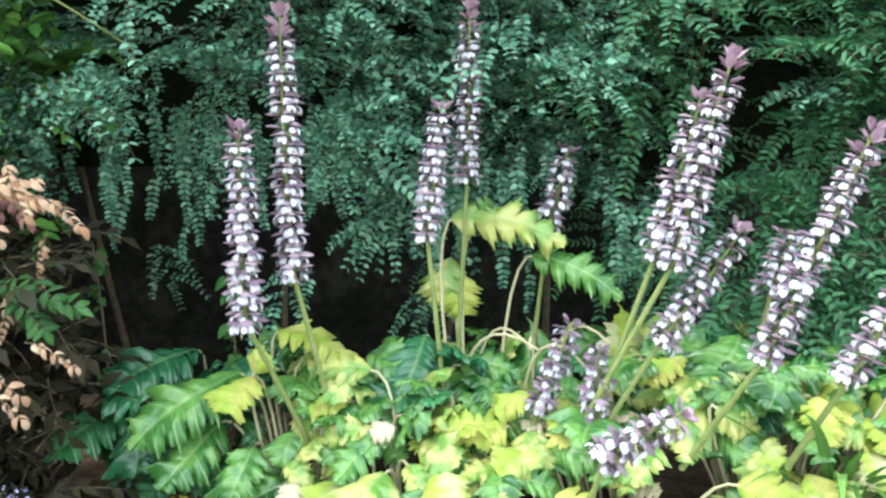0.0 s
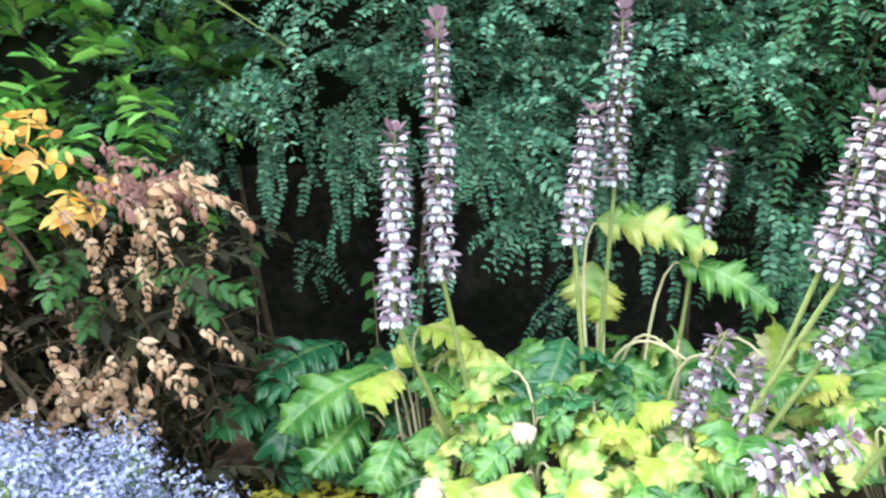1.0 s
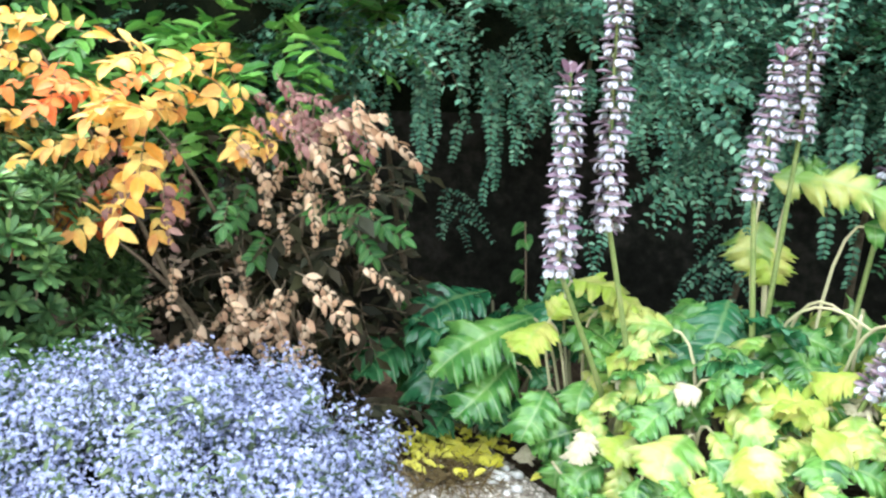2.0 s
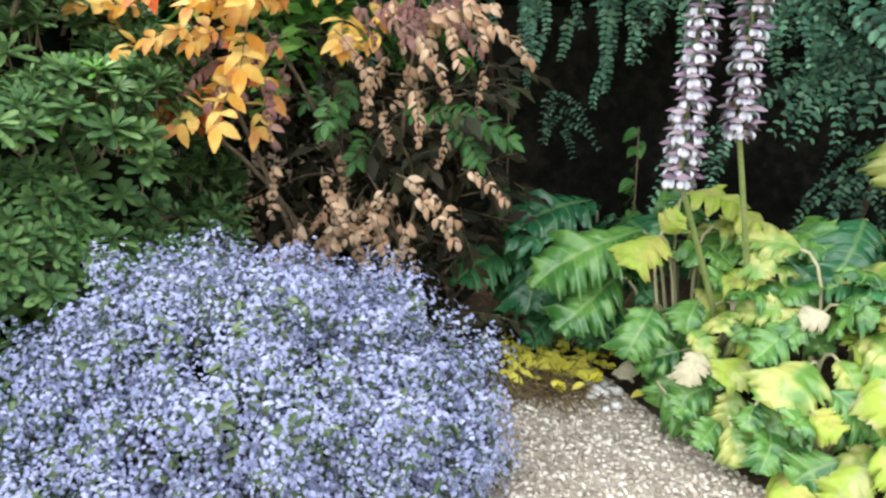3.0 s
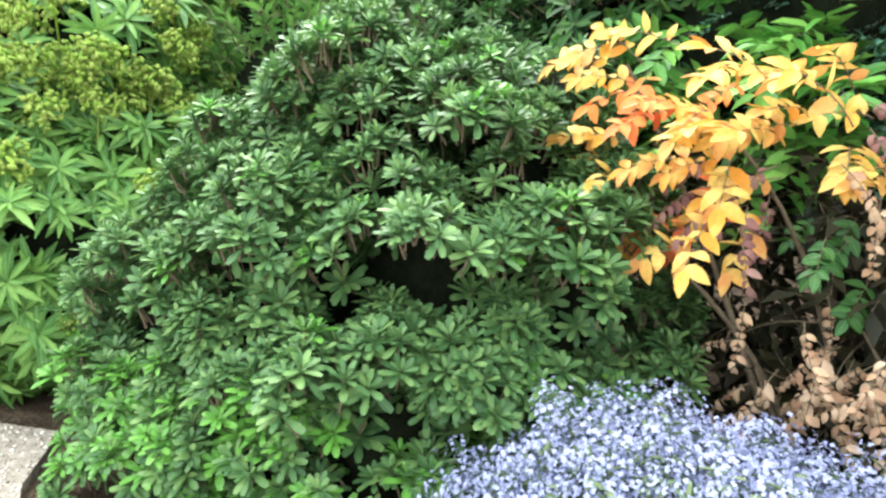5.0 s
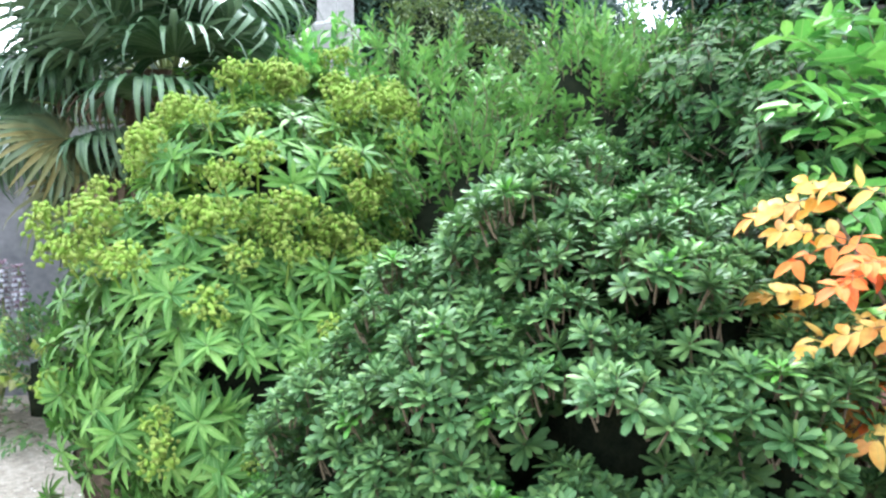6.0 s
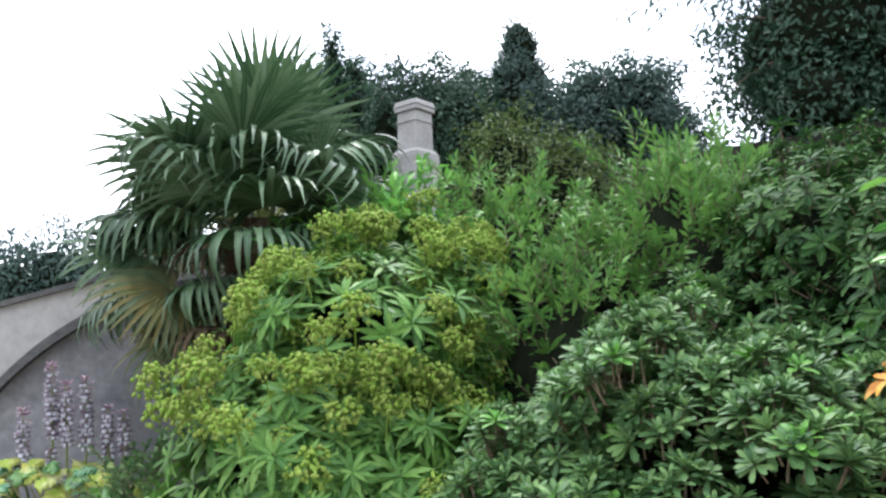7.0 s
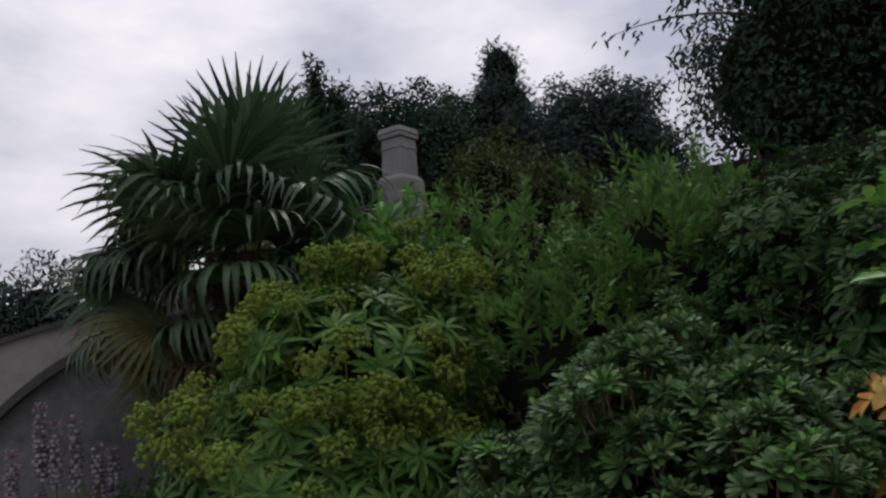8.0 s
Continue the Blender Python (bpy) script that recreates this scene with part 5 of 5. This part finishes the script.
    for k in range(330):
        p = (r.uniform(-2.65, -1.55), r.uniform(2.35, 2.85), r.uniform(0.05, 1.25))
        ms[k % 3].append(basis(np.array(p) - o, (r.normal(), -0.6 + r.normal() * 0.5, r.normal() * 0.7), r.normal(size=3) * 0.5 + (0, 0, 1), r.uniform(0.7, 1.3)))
    tagged(part("inner_foliage", to_mesh("inner_foliage", join([repeat(g, m) for g, m in zip(twigs, ms)]), [M_SHADE, M_TWIG]), ob, "dull brown-green old leaves inside, darkened in colour for the hollow's shade"), kind="stuff")


gold_shrub()


# ---- palm ----
def fan_frond(seed, stalk=0.7, radius=0.72, segs=34, droop=0.5, cup=0.25, split=0.3):
    """A fan leaf: stalk along +x, then folded segments spread round its end."""
    r = np.random.default_rng(seed)
    out = [tube(bend((0, 0, 0), (stalk * 0.5, 0, 0.04), (stalk, 0, 0), 6), 0.014, 0.009, 5).mat(1)]
    for k in range(segs):
        a = radians(-135 + 270 * k / (segs - 1))
        length = radius * (0.72 + 0.28 * math.cos(a * 0.7)) * r.uniform(0.9, 1.06)
        n = 6
        u = np.linspace(0, 1, n + 1)
        w = np.where(u < split, 0.04 * radius * (0.2 + u / split), 0.046 * radius * np.clip((1 - u) / (1 - split), 0.04, 1) ** 0.8)
        d = droop * r.uniform(0.6, 1.5)
        bend_a = cup * 0.6 - d * np.clip(u - 0.35, 0, 1) * 3.0
        q = np.concatenate([[0], np.cumsum(np.cos(bend_a[1:]) * length / n)])
        z = np.concatenate([[0], np.cumsum(np.sin(bend_a[1:]) * length / n)])
        ca, sa = math.cos(a), math.sin(a)
        v, uv, f = [], [], []
        for i in range(n + 1):
            for s in (-1, 0, 1):
                v.append((stalk + q[i] * ca - s * w[i] * sa, q[i] * sa + s * w[i] * ca, z[i] + abs(s) * w[i] * 0.45))
                uv.append((u[i], 0.5 + 0.5 * s))
        f = [(3 * i + j, 3 * i + 3 + j, 3 * i + 4 + j, 3 * i + 1 + j) for i in range(n) for j in (0, 1)]
        out.append(Geo(v, f, None, uv))
    return join(out)


def palm():
    ob = thing("fan_palm", (-7.25, -0.2, 0), "fan palm with a fibrous brown trunk and yellowing lower fronds", "palm tree")
    o = np.array(ob.location)
    r = np.random.default_rng(8)
    bm = bmesh.new()
    rings = []
    for i in range(40):
        z = 2.75 * i / 39
        rad = 0.17 + 0.06 * math.sin(i * 2.4) * 0.4 + 0.24 * (i / 39) ** 2
        rings.append([bm.verts.new((rad * (1 + 0.15 * noise.noise((math.cos(a) * 3, math.sin(a) * 3, z * 8))) * math.cos(a), rad * math.sin(a), z)) for a in np.linspace(0, 2 * math.pi, 19)[:-1]])
    for a, b in zip(rings, rings[1:]):
        for k in range(18):
            bm.faces.new((a[k], a[(k + 1) % 18], b[(k + 1) % 18], b[k]))
    bm.faces.new(rings[-1])
    part("trunk", bm_mesh("trunk", bm, M_FIBRE), ob, "brown fibrous trunk")
    fresh = [to_mesh("frond", fan_frond(i, 0.8, (0.66, 0.74, 0.76)[i], 32, d, 0.3), [M_PALM, M_STALK]) for i, d in enumerate((0.15, 0.55, 0.95))]
    old = [to_mesh("frond", fan_frond(10 + i, 0.62, 0.74, 38, d, 0.1), [M_PALM_OLD, M_STALK]) for i, d in enumerate((0.5, 0.8))]
    for i in range(46):
        u = i / 45
        az = i * 2.39996
        el = radians(78 - 108 * u + r.normal() * 14)
        way = np.array([math.cos(az) * math.cos(el), math.sin(az) * math.cos(el), math.sin(el)])
        up = (-math.cos(az) * math.sin(el), -math.sin(az) * math.sin(el), math.cos(el))
        kind = fresh[0] if u < 0.3 else fresh[1] if u < 0.6 else fresh[2] if u < 0.86 else old[i % 2]
        part("frond", kind, ob, "" if u < 0.86 else "yellowing drooping frond", basis((0, 0, 2.78 - 0.6 * u) + way * 0.1, way, np.array(up) + r.normal(size=3) * 0.35, r.uniform(0.8, 1.15)))
    for i in range(12):
        az, el = radians(-95 + 190 * (i + r.random()) / 12), radians(-5 + 40 * r.random())
        way = np.array([math.cos(az) * math.cos(el), math.sin(az) * math.cos(el), math.sin(el)])
        part("frond", fresh[1 + i % 2], ob, "", basis((0, 0, 2.4 + 0.4 * r.random()), way, (-0.3 * math.cos(az), -0.3 * math.sin(az), 1.0) + r.normal(size=3) * 0.3, r.uniform(0.9, 1.15)))
    dead = to_mesh("dead_frond", fan_frond(31, 0.55, 0.6, 26, 0.9, 0.0), [M_FIBRE, M_FIBRE])
    for i in range(9):
        az, el = radians(-115 + 20 * i + 8 * r.normal()), radians(-12 - 24 * r.random())
        way = np.array([math.cos(az) * math.cos(el), math.sin(az) * math.cos(el), math.sin(el)])
        part("frond", fresh[2], ob, "", basis((0.1 * math.cos(az), 0.1 * math.sin(az), 2.3 + 0.25 * r.random()), way, (0.3 * math.cos(az), 0.3 * math.sin(az), 1.0) + r.normal(size=3) * 0.25, r.uniform(0.75, 0.95)))
    for i in range(40):
        az = i * 2.39996
        w = np.array([math.cos(az) * 0.75, math.sin(az) * 0.75, -0.8 + 0.4 * (i % 3)])
        part("dead_frond", dead, ob, "dry brown frond hanging against the trunk", basis((0.1 * math.cos(az), 0.1 * math.sin(az), 2.65 - 0.03 * i), w, (math.cos(az), math.sin(az), 0.5), r.uniform(0.8, 1.1)))
    for p, way, up, kind, s in [((0.1, -0.3, 2.25), (0.55, -0.5, -0.1), (0.6, 0.1, 0.5), old[0], 0.95), ((0.0, -0.25, 2.2), (0.45, -0.55, -0.55), (0.75, -0.2, 0.4), old[1], 0.95), ((0.1, -0.3, 2.4), (0.2, -0.9, 0.1), (0.7, 0, 0.6), fresh[1], 0.9), ((0.1, -0.1, 2.2), (0.6, -0.2, -0.6), (0.75, 0, 0.5), old[1], 0.85)]:
        part("frond", kind, ob, "yellowing drooping frond" if kind in old else "", basis(p, way, up, s))


palm()


# ---- trees in the distance ----
def leaf_cluster(n, size, leaf, width, seed, drop=0.3):
    r = np.random.default_rng(seed)
    out = []
    for k in range(n):
        p = np.clip(r.normal(size=3), -1.4, 1.4) * size * 0.42
        out.append(oval(leaf * r.uniform(0.7, 1.2), width, 0.2, drop).moved(basis(p, unit(p) + r.normal(size=3) * 0.6 + (0, 0, -0.2), r.normal(size=3) * 0.4 + (0, 0, 1))))
    return join(out)


def tree(name, at, lobes, mat, label, spacing, leaf=0.14, width=0.06, seed=1, trunk=0.14, fork=0.6, cluster=0.26, depth=0.5, leaves=17, inner=0.66):
    ob = thing(name, at, label, "tree", "trees above the terrace")
    o = np.array(at)
    r = np.random.default_rng(seed)
    p, n = on_lobes(lobes, spacing, depth, 0.3, seed)
    kinds = [leaf_cluster(leaves, cluster, leaf, width, seed * 7 + i) for i in range(3)]
    mats = [[], [], []]
    for i in range(len(p)):
        mats[i % 3].append(axis_up(p[i] - o, n[i] + (0, 0, 0.4), r.uniform(0, 6.28), r.uniform(0.7, 1.25)))
    tagged(part("crown", to_mesh("crown", join([repeat(g, m) for g, m in zip(kinds, mats) if m]), [mat]), ob), kind="stuff")
    # near-black filler in the crown, coloured as the shade between leaf clusters
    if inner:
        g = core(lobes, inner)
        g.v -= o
        part("inner_growth", to_mesh("inner_growth", g, [M_INNER_SHADE]), ob, "near-black filler for the shade among the inner twigs")
    c = np.array([l[:3] for l in lobes]).mean(0)
    top = c - o
    part("trunk", to_mesh("trunk", tube(bend((0, 0, -0.05), (top[0] * 0.2, top[1] * 0.2, top[2] * fork), top, 10), trunk, trunk * 0.35, 8), [M_BARK]), ob)
    for l in lobes:
        q = np.array(l[:3]) - o
        for k in range(3):
            tip = q + r.normal(size=3) * 0.55 * np.array(l[3:])
            part("limb", to_mesh("limb", tube(bend(top * (fork * 0.9), (top * 0.7 + q * 0.5) * 0.9, tip, 8), trunk * 0.4, 0.012, 5), [M_BARK]), ob)
    return ob


tree("laurel_tree", (-17, 2.6, 0), [(-17, 2.0, 5.2, 1.6, 1.4, 2.5), (-17, 3.6, 5.4, 1.6, 1.5, 2.5), (-16.5, 1.0, 4.8, 1.3, 1.0, 1.9)], M_TREE, "dense dark evergreen tree behind the stone pier", 0.16, 0.1, 0.055, 2, depth=0.3, inner=0.82)
tree("conifer", (-17, 5.3, 0), [(-17, 5.3, 4.9, 1.5, 1.7, 1.7), (-17, 5.3, 6.3, 1.2, 1.25, 1.4), (-17, 5.35, 7.4, 0.8, 0.85, 1.0), (-17, 5.4, 8.4, 0.45, 0.5, 0.7)], M_TREE_GREY, "tall grey-green pointed conifer above the terrace", 0.16, 0.1, 0.035, 3, cluster=0.22, inner=0.78)
tree("garden_tree", (-15.5, 7.2, 0), [(-15.5, 6.3, 6.1, 1.2, 1.0, 1.4), (-15.3, 7.4, 6.4, 1.3, 1.0, 1.2), (-15.4, 8.3, 5.6, 1.0, 0.75, 1.0), (-15.5, 7.0, 4.9, 1.2, 1.6, 0.9)], M_TREE_GREY, "loose open-crowned tree against the sky", 0.18, 0.11, 0.055, 4, depth=0.55, inner=0.6)
tree("olive_green_tree", (-11.2, 3.3, 0), [(-11.2, 3.2, 3.6, 0.85, 0.8, 1.55), (-11.1, 4.1, 3.5, 0.8, 0.8, 1.2), (-11.0, 5.1, 3.2, 0.9, 0.9, 0.95)], M_TREE_OLIVE, "olive-green bushy tree below the terrace", 0.18, 0.08, 0.035, 5)
tree("columnar_tree", (-12.5, 0.65, 0), [(-12.5, 0.65, 3.6, 0.5, 0.5, 1.3), (-12.5, 0.7, 4.95, 0.42, 0.42, 1.15), (-12.5, 0.4, 5.4, 0.17, 0.17, 0.85), (-12.5, 0.72, 5.9, 0.14, 0.14, 0.85), (-12.5, 1.08, 5.6, 0.16, 0.16, 0.8)], M_TREE, "narrow upright dark evergreen beside the palm", 0.15, 0.1, 0.035, 6, cluster=0.2)
tree("overhanging_tree", (-8.6, 7.0, 0), [(-8.3, 6.3, 5.0, 1.5, 1.3, 1.3), (-8.0, 7.6, 5.4, 1.7, 1.3, 1.8), (-8.2, 6.9, 6.8, 1.7, 1.6, 1.2), (-7.6, 5.6, 4.1, 0.7, 0.6, 0.6)], M_TREE, "large dark leafy tree overhanging the terrace wall", 0.2, 0.085, 0.042, 7, 0.2)
tree("distant_hedge_tree", (-13, -5.5, 0), [(-12.5, -4.2, 2.2, 0.9, 1.2, 1.1), (-12.8, -6.0, 2.2, 1.0, 1.6, 1.1), (-12.5, -3.2, 2.3, 0.7, 0.8, 1.2)], M_TREE_GREY, "grey-green bushes beyond the garden wall", 0.16, 0.09, 0.035, 8, depth=0.35)


def hanging_branch():
    """A leafy bough of the large tree that reaches out against the sky."""
    ob = [o for o in bpy.data.objects if o.name == "overhanging_tree"][0]
    o = np.array(ob.location)
    r = np.random.default_rng(17)
    for path in ([(-8.2, 6.2, 5.6), (-8.1, 5.0, 5.8), (-8.0, 3.75, 5.25)], [(-8.1, 5.9, 5.2), (-8.0, 5.3, 5.4), (-8.0, 4.55, 5.1)], [(-8.1, 6.0, 4.8), (-8.0, 5.4, 4.9), (-8.0, 4.85, 4.4)], [(-8.2, 6.4, 6.2), (-8.1, 5.4, 6.3), (-8.0, 4.6, 5.75)]):
        pts = bend(*path, 14)
        leaves = [tube(pts - o, 0.03, 0.004, 5).mat(1)]
        for k in range(70):
            p = pts[r.integers(3, 14)] + r.normal(size=3) * (0.07, 0.08, 0.06) - (0, 0, 0.05)
            leaves.append(oval(0.12 * r.uniform(0.7, 1.2), 0.045, 0.2, 0.3).moved(basis(p - o, (r.normal() * 0.6, r.normal() * 0.6 - 0.3, -0.5), r.normal(size=3) * 0.4 + (0, 0, 1))))
        part("bough", to_mesh("bough", join(leaves), [M_TREE, M_BARK]), ob, "leafy bough reaching out against the sky")


hanging_branch()

# ---- far acanthus by the wall ----
far_aca = thing("acanthus_plant", (-7.5, -1.7, 0), "acanthus in bloom in front of the grey wall", "plant", "acanthus by the wall")
for i, (y, low, top) in enumerate([(-2.07, 0.75, 1.3), (-1.87, 1.05, 1.66), (-1.76, 1.0, 1.5), (-1.61, 0.95, 1.52), (-1.44, 0.85, 1.28), (-1.32, 0.9, 1.25), (-1.86, 0.7, 0.98)]):
    flower_spike(far_aca, (-7.5, y * 0.6 - 0.7, 0.1), (-7.4, y, low), (-7.4, y - 0.02, top), 30 + i, 1.15, 0.036)
rf = np.random.default_rng(44)
for k in range(85):
    p = np.array([rf.uniform(-7.6, -6.7), rf.uniform(-2.5, -1.25), rf.uniform(0.35, 0.9)])
    acanthus_leaf(p, (0.7, rf.normal() * 0.6, -0.15), (0.5, 0, 1), rf.uniform(0.4, 0.68), ["green", "yellow", "yellow", "lime", "dark"][rf.integers(0, 5)], rf.integers(0, 5), True, far_aca)
side = thing("dark_leaved_shrub", (-6.5, -0.9, 0), "low dark-leaved shrub at the foot of the palm", "shrub")
shrub(side, [(-6.6, -0.95, 0.4, 0.4, 0.4, 0.5)], [leafy_twig(9, 0.2, 0.07, 0.03, 90 + i) for i in range(2)], [M_PITT, M_TWIG], 0.12, (-6.2, -1, 0.6), 0.4, 0.3, (0.8, 1.2), "leafy_shoot", 91, 0.45, count=150, droop=True)


# ---- timber edging, straps, litter, pebbles ----
def log_edge():
    pts = bend((-2.72, 0.5, 0.05), (-2.2, 0.7, 0.055), (-1.7, 0.95, 0.05), 14)
    return to_mesh("timber_edging", tube(pts, 0.026, 0.025, 12), [M_LOG])


tagged(new("timber_edging", log_edge()), "weathered grey round timber edging along the bed", "edging")

strap = thing("strap_leaved_plant", (1.3, 2.5, 0), "clump of long narrow green strap leaves", "plant")
sm = [to_mesh("strap_leaf", blade(0.75, 0.035, 10, 0.25, d, 0.35, 0.03), [M_LIGHT]) for d in (0.5, 0.9)]
rs = np.random.default_rng(3)
for k in range(34):
    a = rs.uniform(0, 6.28)
    part("strap_leaf", sm[k % 2], strap, "", basis((0.1 * math.cos(a), 0.1 * math.sin(a), 0.25), (math.cos(a) * 0.5, math.sin(a) * 0.5, 0.9), (-math.cos(a), -math.sin(a), 0.6), rs.uniform(0.7, 1.15)))


def ivy_stem(at, height, label):
    ob = thing("ivy_stem", at, label, "climbing plant", "climbing stems in the hollow")
    r = np.random.default_rng(int(abs(at[0]) * 100))
    part("stem", to_mesh("stem", tube(bend((0, 0, 0), (0.03, 0, height * 0.5), (0, -0.05, height), 8), 0.006, 0.003, 5), [M_TWIG]), ob)
    me = to_mesh("leaf", blade(0.09, 0.07, 4, 0.15, 0.6, 0.4, 0.05), [M_FERN])
    for k in range(int(height * 26)):
        a, z = r.uniform(0, 6.28), r.uniform(0.2, 1) * height
        part("leaf", me, ob, "", basis((0, -0.02, z), (math.cos(a), math.sin(a) - 0.4, -0.3), (0, -0.6, 1), r.uniform(0.4, 0.9)))


ivy_stem((-1.56, 2.9, 0), 1.15, "thin climbing stem with small green leaves")
ivy_stem((-1.02, 2.95, 0), 1.0, "thin climbing stem with small green leaves")

pale_stone = [to_mesh("pale_stone", knob(1.0, 0.6, 6, 3, l), [M_PALE]) for l in (0.1, 0.2)]
for k in range(14):
    part("pale_stone", pale_stone[k % 2], path_ob, "", basis((-0.98 + rs.normal() * 0.06, 2.5 + rs.normal() * 0.05, 0.04), (rs.normal(), rs.normal(), 0.2), (0, 0, 1), rs.uniform(0.014, 0.028)))

litter = tagged(new("dry_litter", to_mesh("dry_litter", join([blade(rs.uniform(0.05, 0.16), 0.006, 3, 0.1, rs.uniform(-0.4, 0.6), 0.5, 0.2).moved(basis((-1.18 + rs.normal() * 0.1, 2.43 + rs.normal() * 0.07, 0.03 + rs.random() * 0.04), (rs.normal(), rs.normal(), 0.1), (0, 0, 1))) for _ in range(420)]
    + [blade(rs.uniform(0.012, 0.04), 0.0035, 2, 0.1, rs.uniform(-0.4, 0.6), 0.5, 0.2).moved(basis((rs.uniform(-3.3, -1.9), rs.uniform(0.1, 0.95), 0.012 + rs.random() * 0.02), (rs.normal(), rs.normal(), 0.1), (0, 0, 1))) for _ in range(2200)]), [M_STRAW])), "dry brown straw and twigs on the soil", "litter", kind="stuff")
fallen = to_mesh("fallen_leaf", blade(0.09, 0.05, 4, 0.2, 0.5, 0.45, 0.1), [M_YELLOWED])
for k in range(200):
    ob = new("fallen_leaf", fallen)
    ob.matrix_basis = Matrix(basis((-1.2 + rs.normal() * 0.14, 2.62 + rs.normal() * 0.09, 0.06 + rs.random() * 0.03), (rs.normal(), rs.normal(), 0.05), (0, -0.3, 1), rs.uniform(0.4, 0.85)).tolist())
    tagged(ob, "fallen yellow leaf lying on the ground", "leaf", "fallen leaves")

PEBBLES = [knob(1.0, 0.55, 6, 2, 0.12), knob(1.0, 0.45, 6, 2, 0.2), knob(1.0, 0.65, 6, 2, 0.08)]
pm = [to_mesh("stone", g, [M_PEBBLE], True) for g in PEBBLES]
rg = np.random.default_rng(99)
rest = [[], [], []]
made = 0
for k in range(13500):
    x, y = (rg.uniform(-1.45, 0.2), rg.uniform(1.2, 2.75)) if k < 9500 else (rg.uniform(-5.2, -2.2), rg.uniform(-0.9, 0.4)) if k > 11000 else (rg.uniform(-8.0, 0.5), rg.uniform(-1.6, 0.9))
    if not inside(x, y, PATH_EDGE):
        continue
    s = rg.uniform(0.005, 0.0115) * (1.25 if rg.random() < 0.1 else 1)
    m = basis((x, y, 0.031 + s * 0.2), (rg.normal(), rg.normal(), rg.normal() * 0.3), (0, 0, 1), s)
    j = k % 3
    if made < 300 and -0.95 < x < -0.45 and 1.75 < y < 2.25 and s > 0.0085:
        part("stone", pm[j], path_ob, "", m)
        made += 1
    else:
        rest[j].append(m)
tagged(part("gravel", to_mesh("gravel", join([repeat(g, m) for g, m in zip(PEBBLES, rest)]), [M_PEBBLE]), path_ob), kind="stuff")
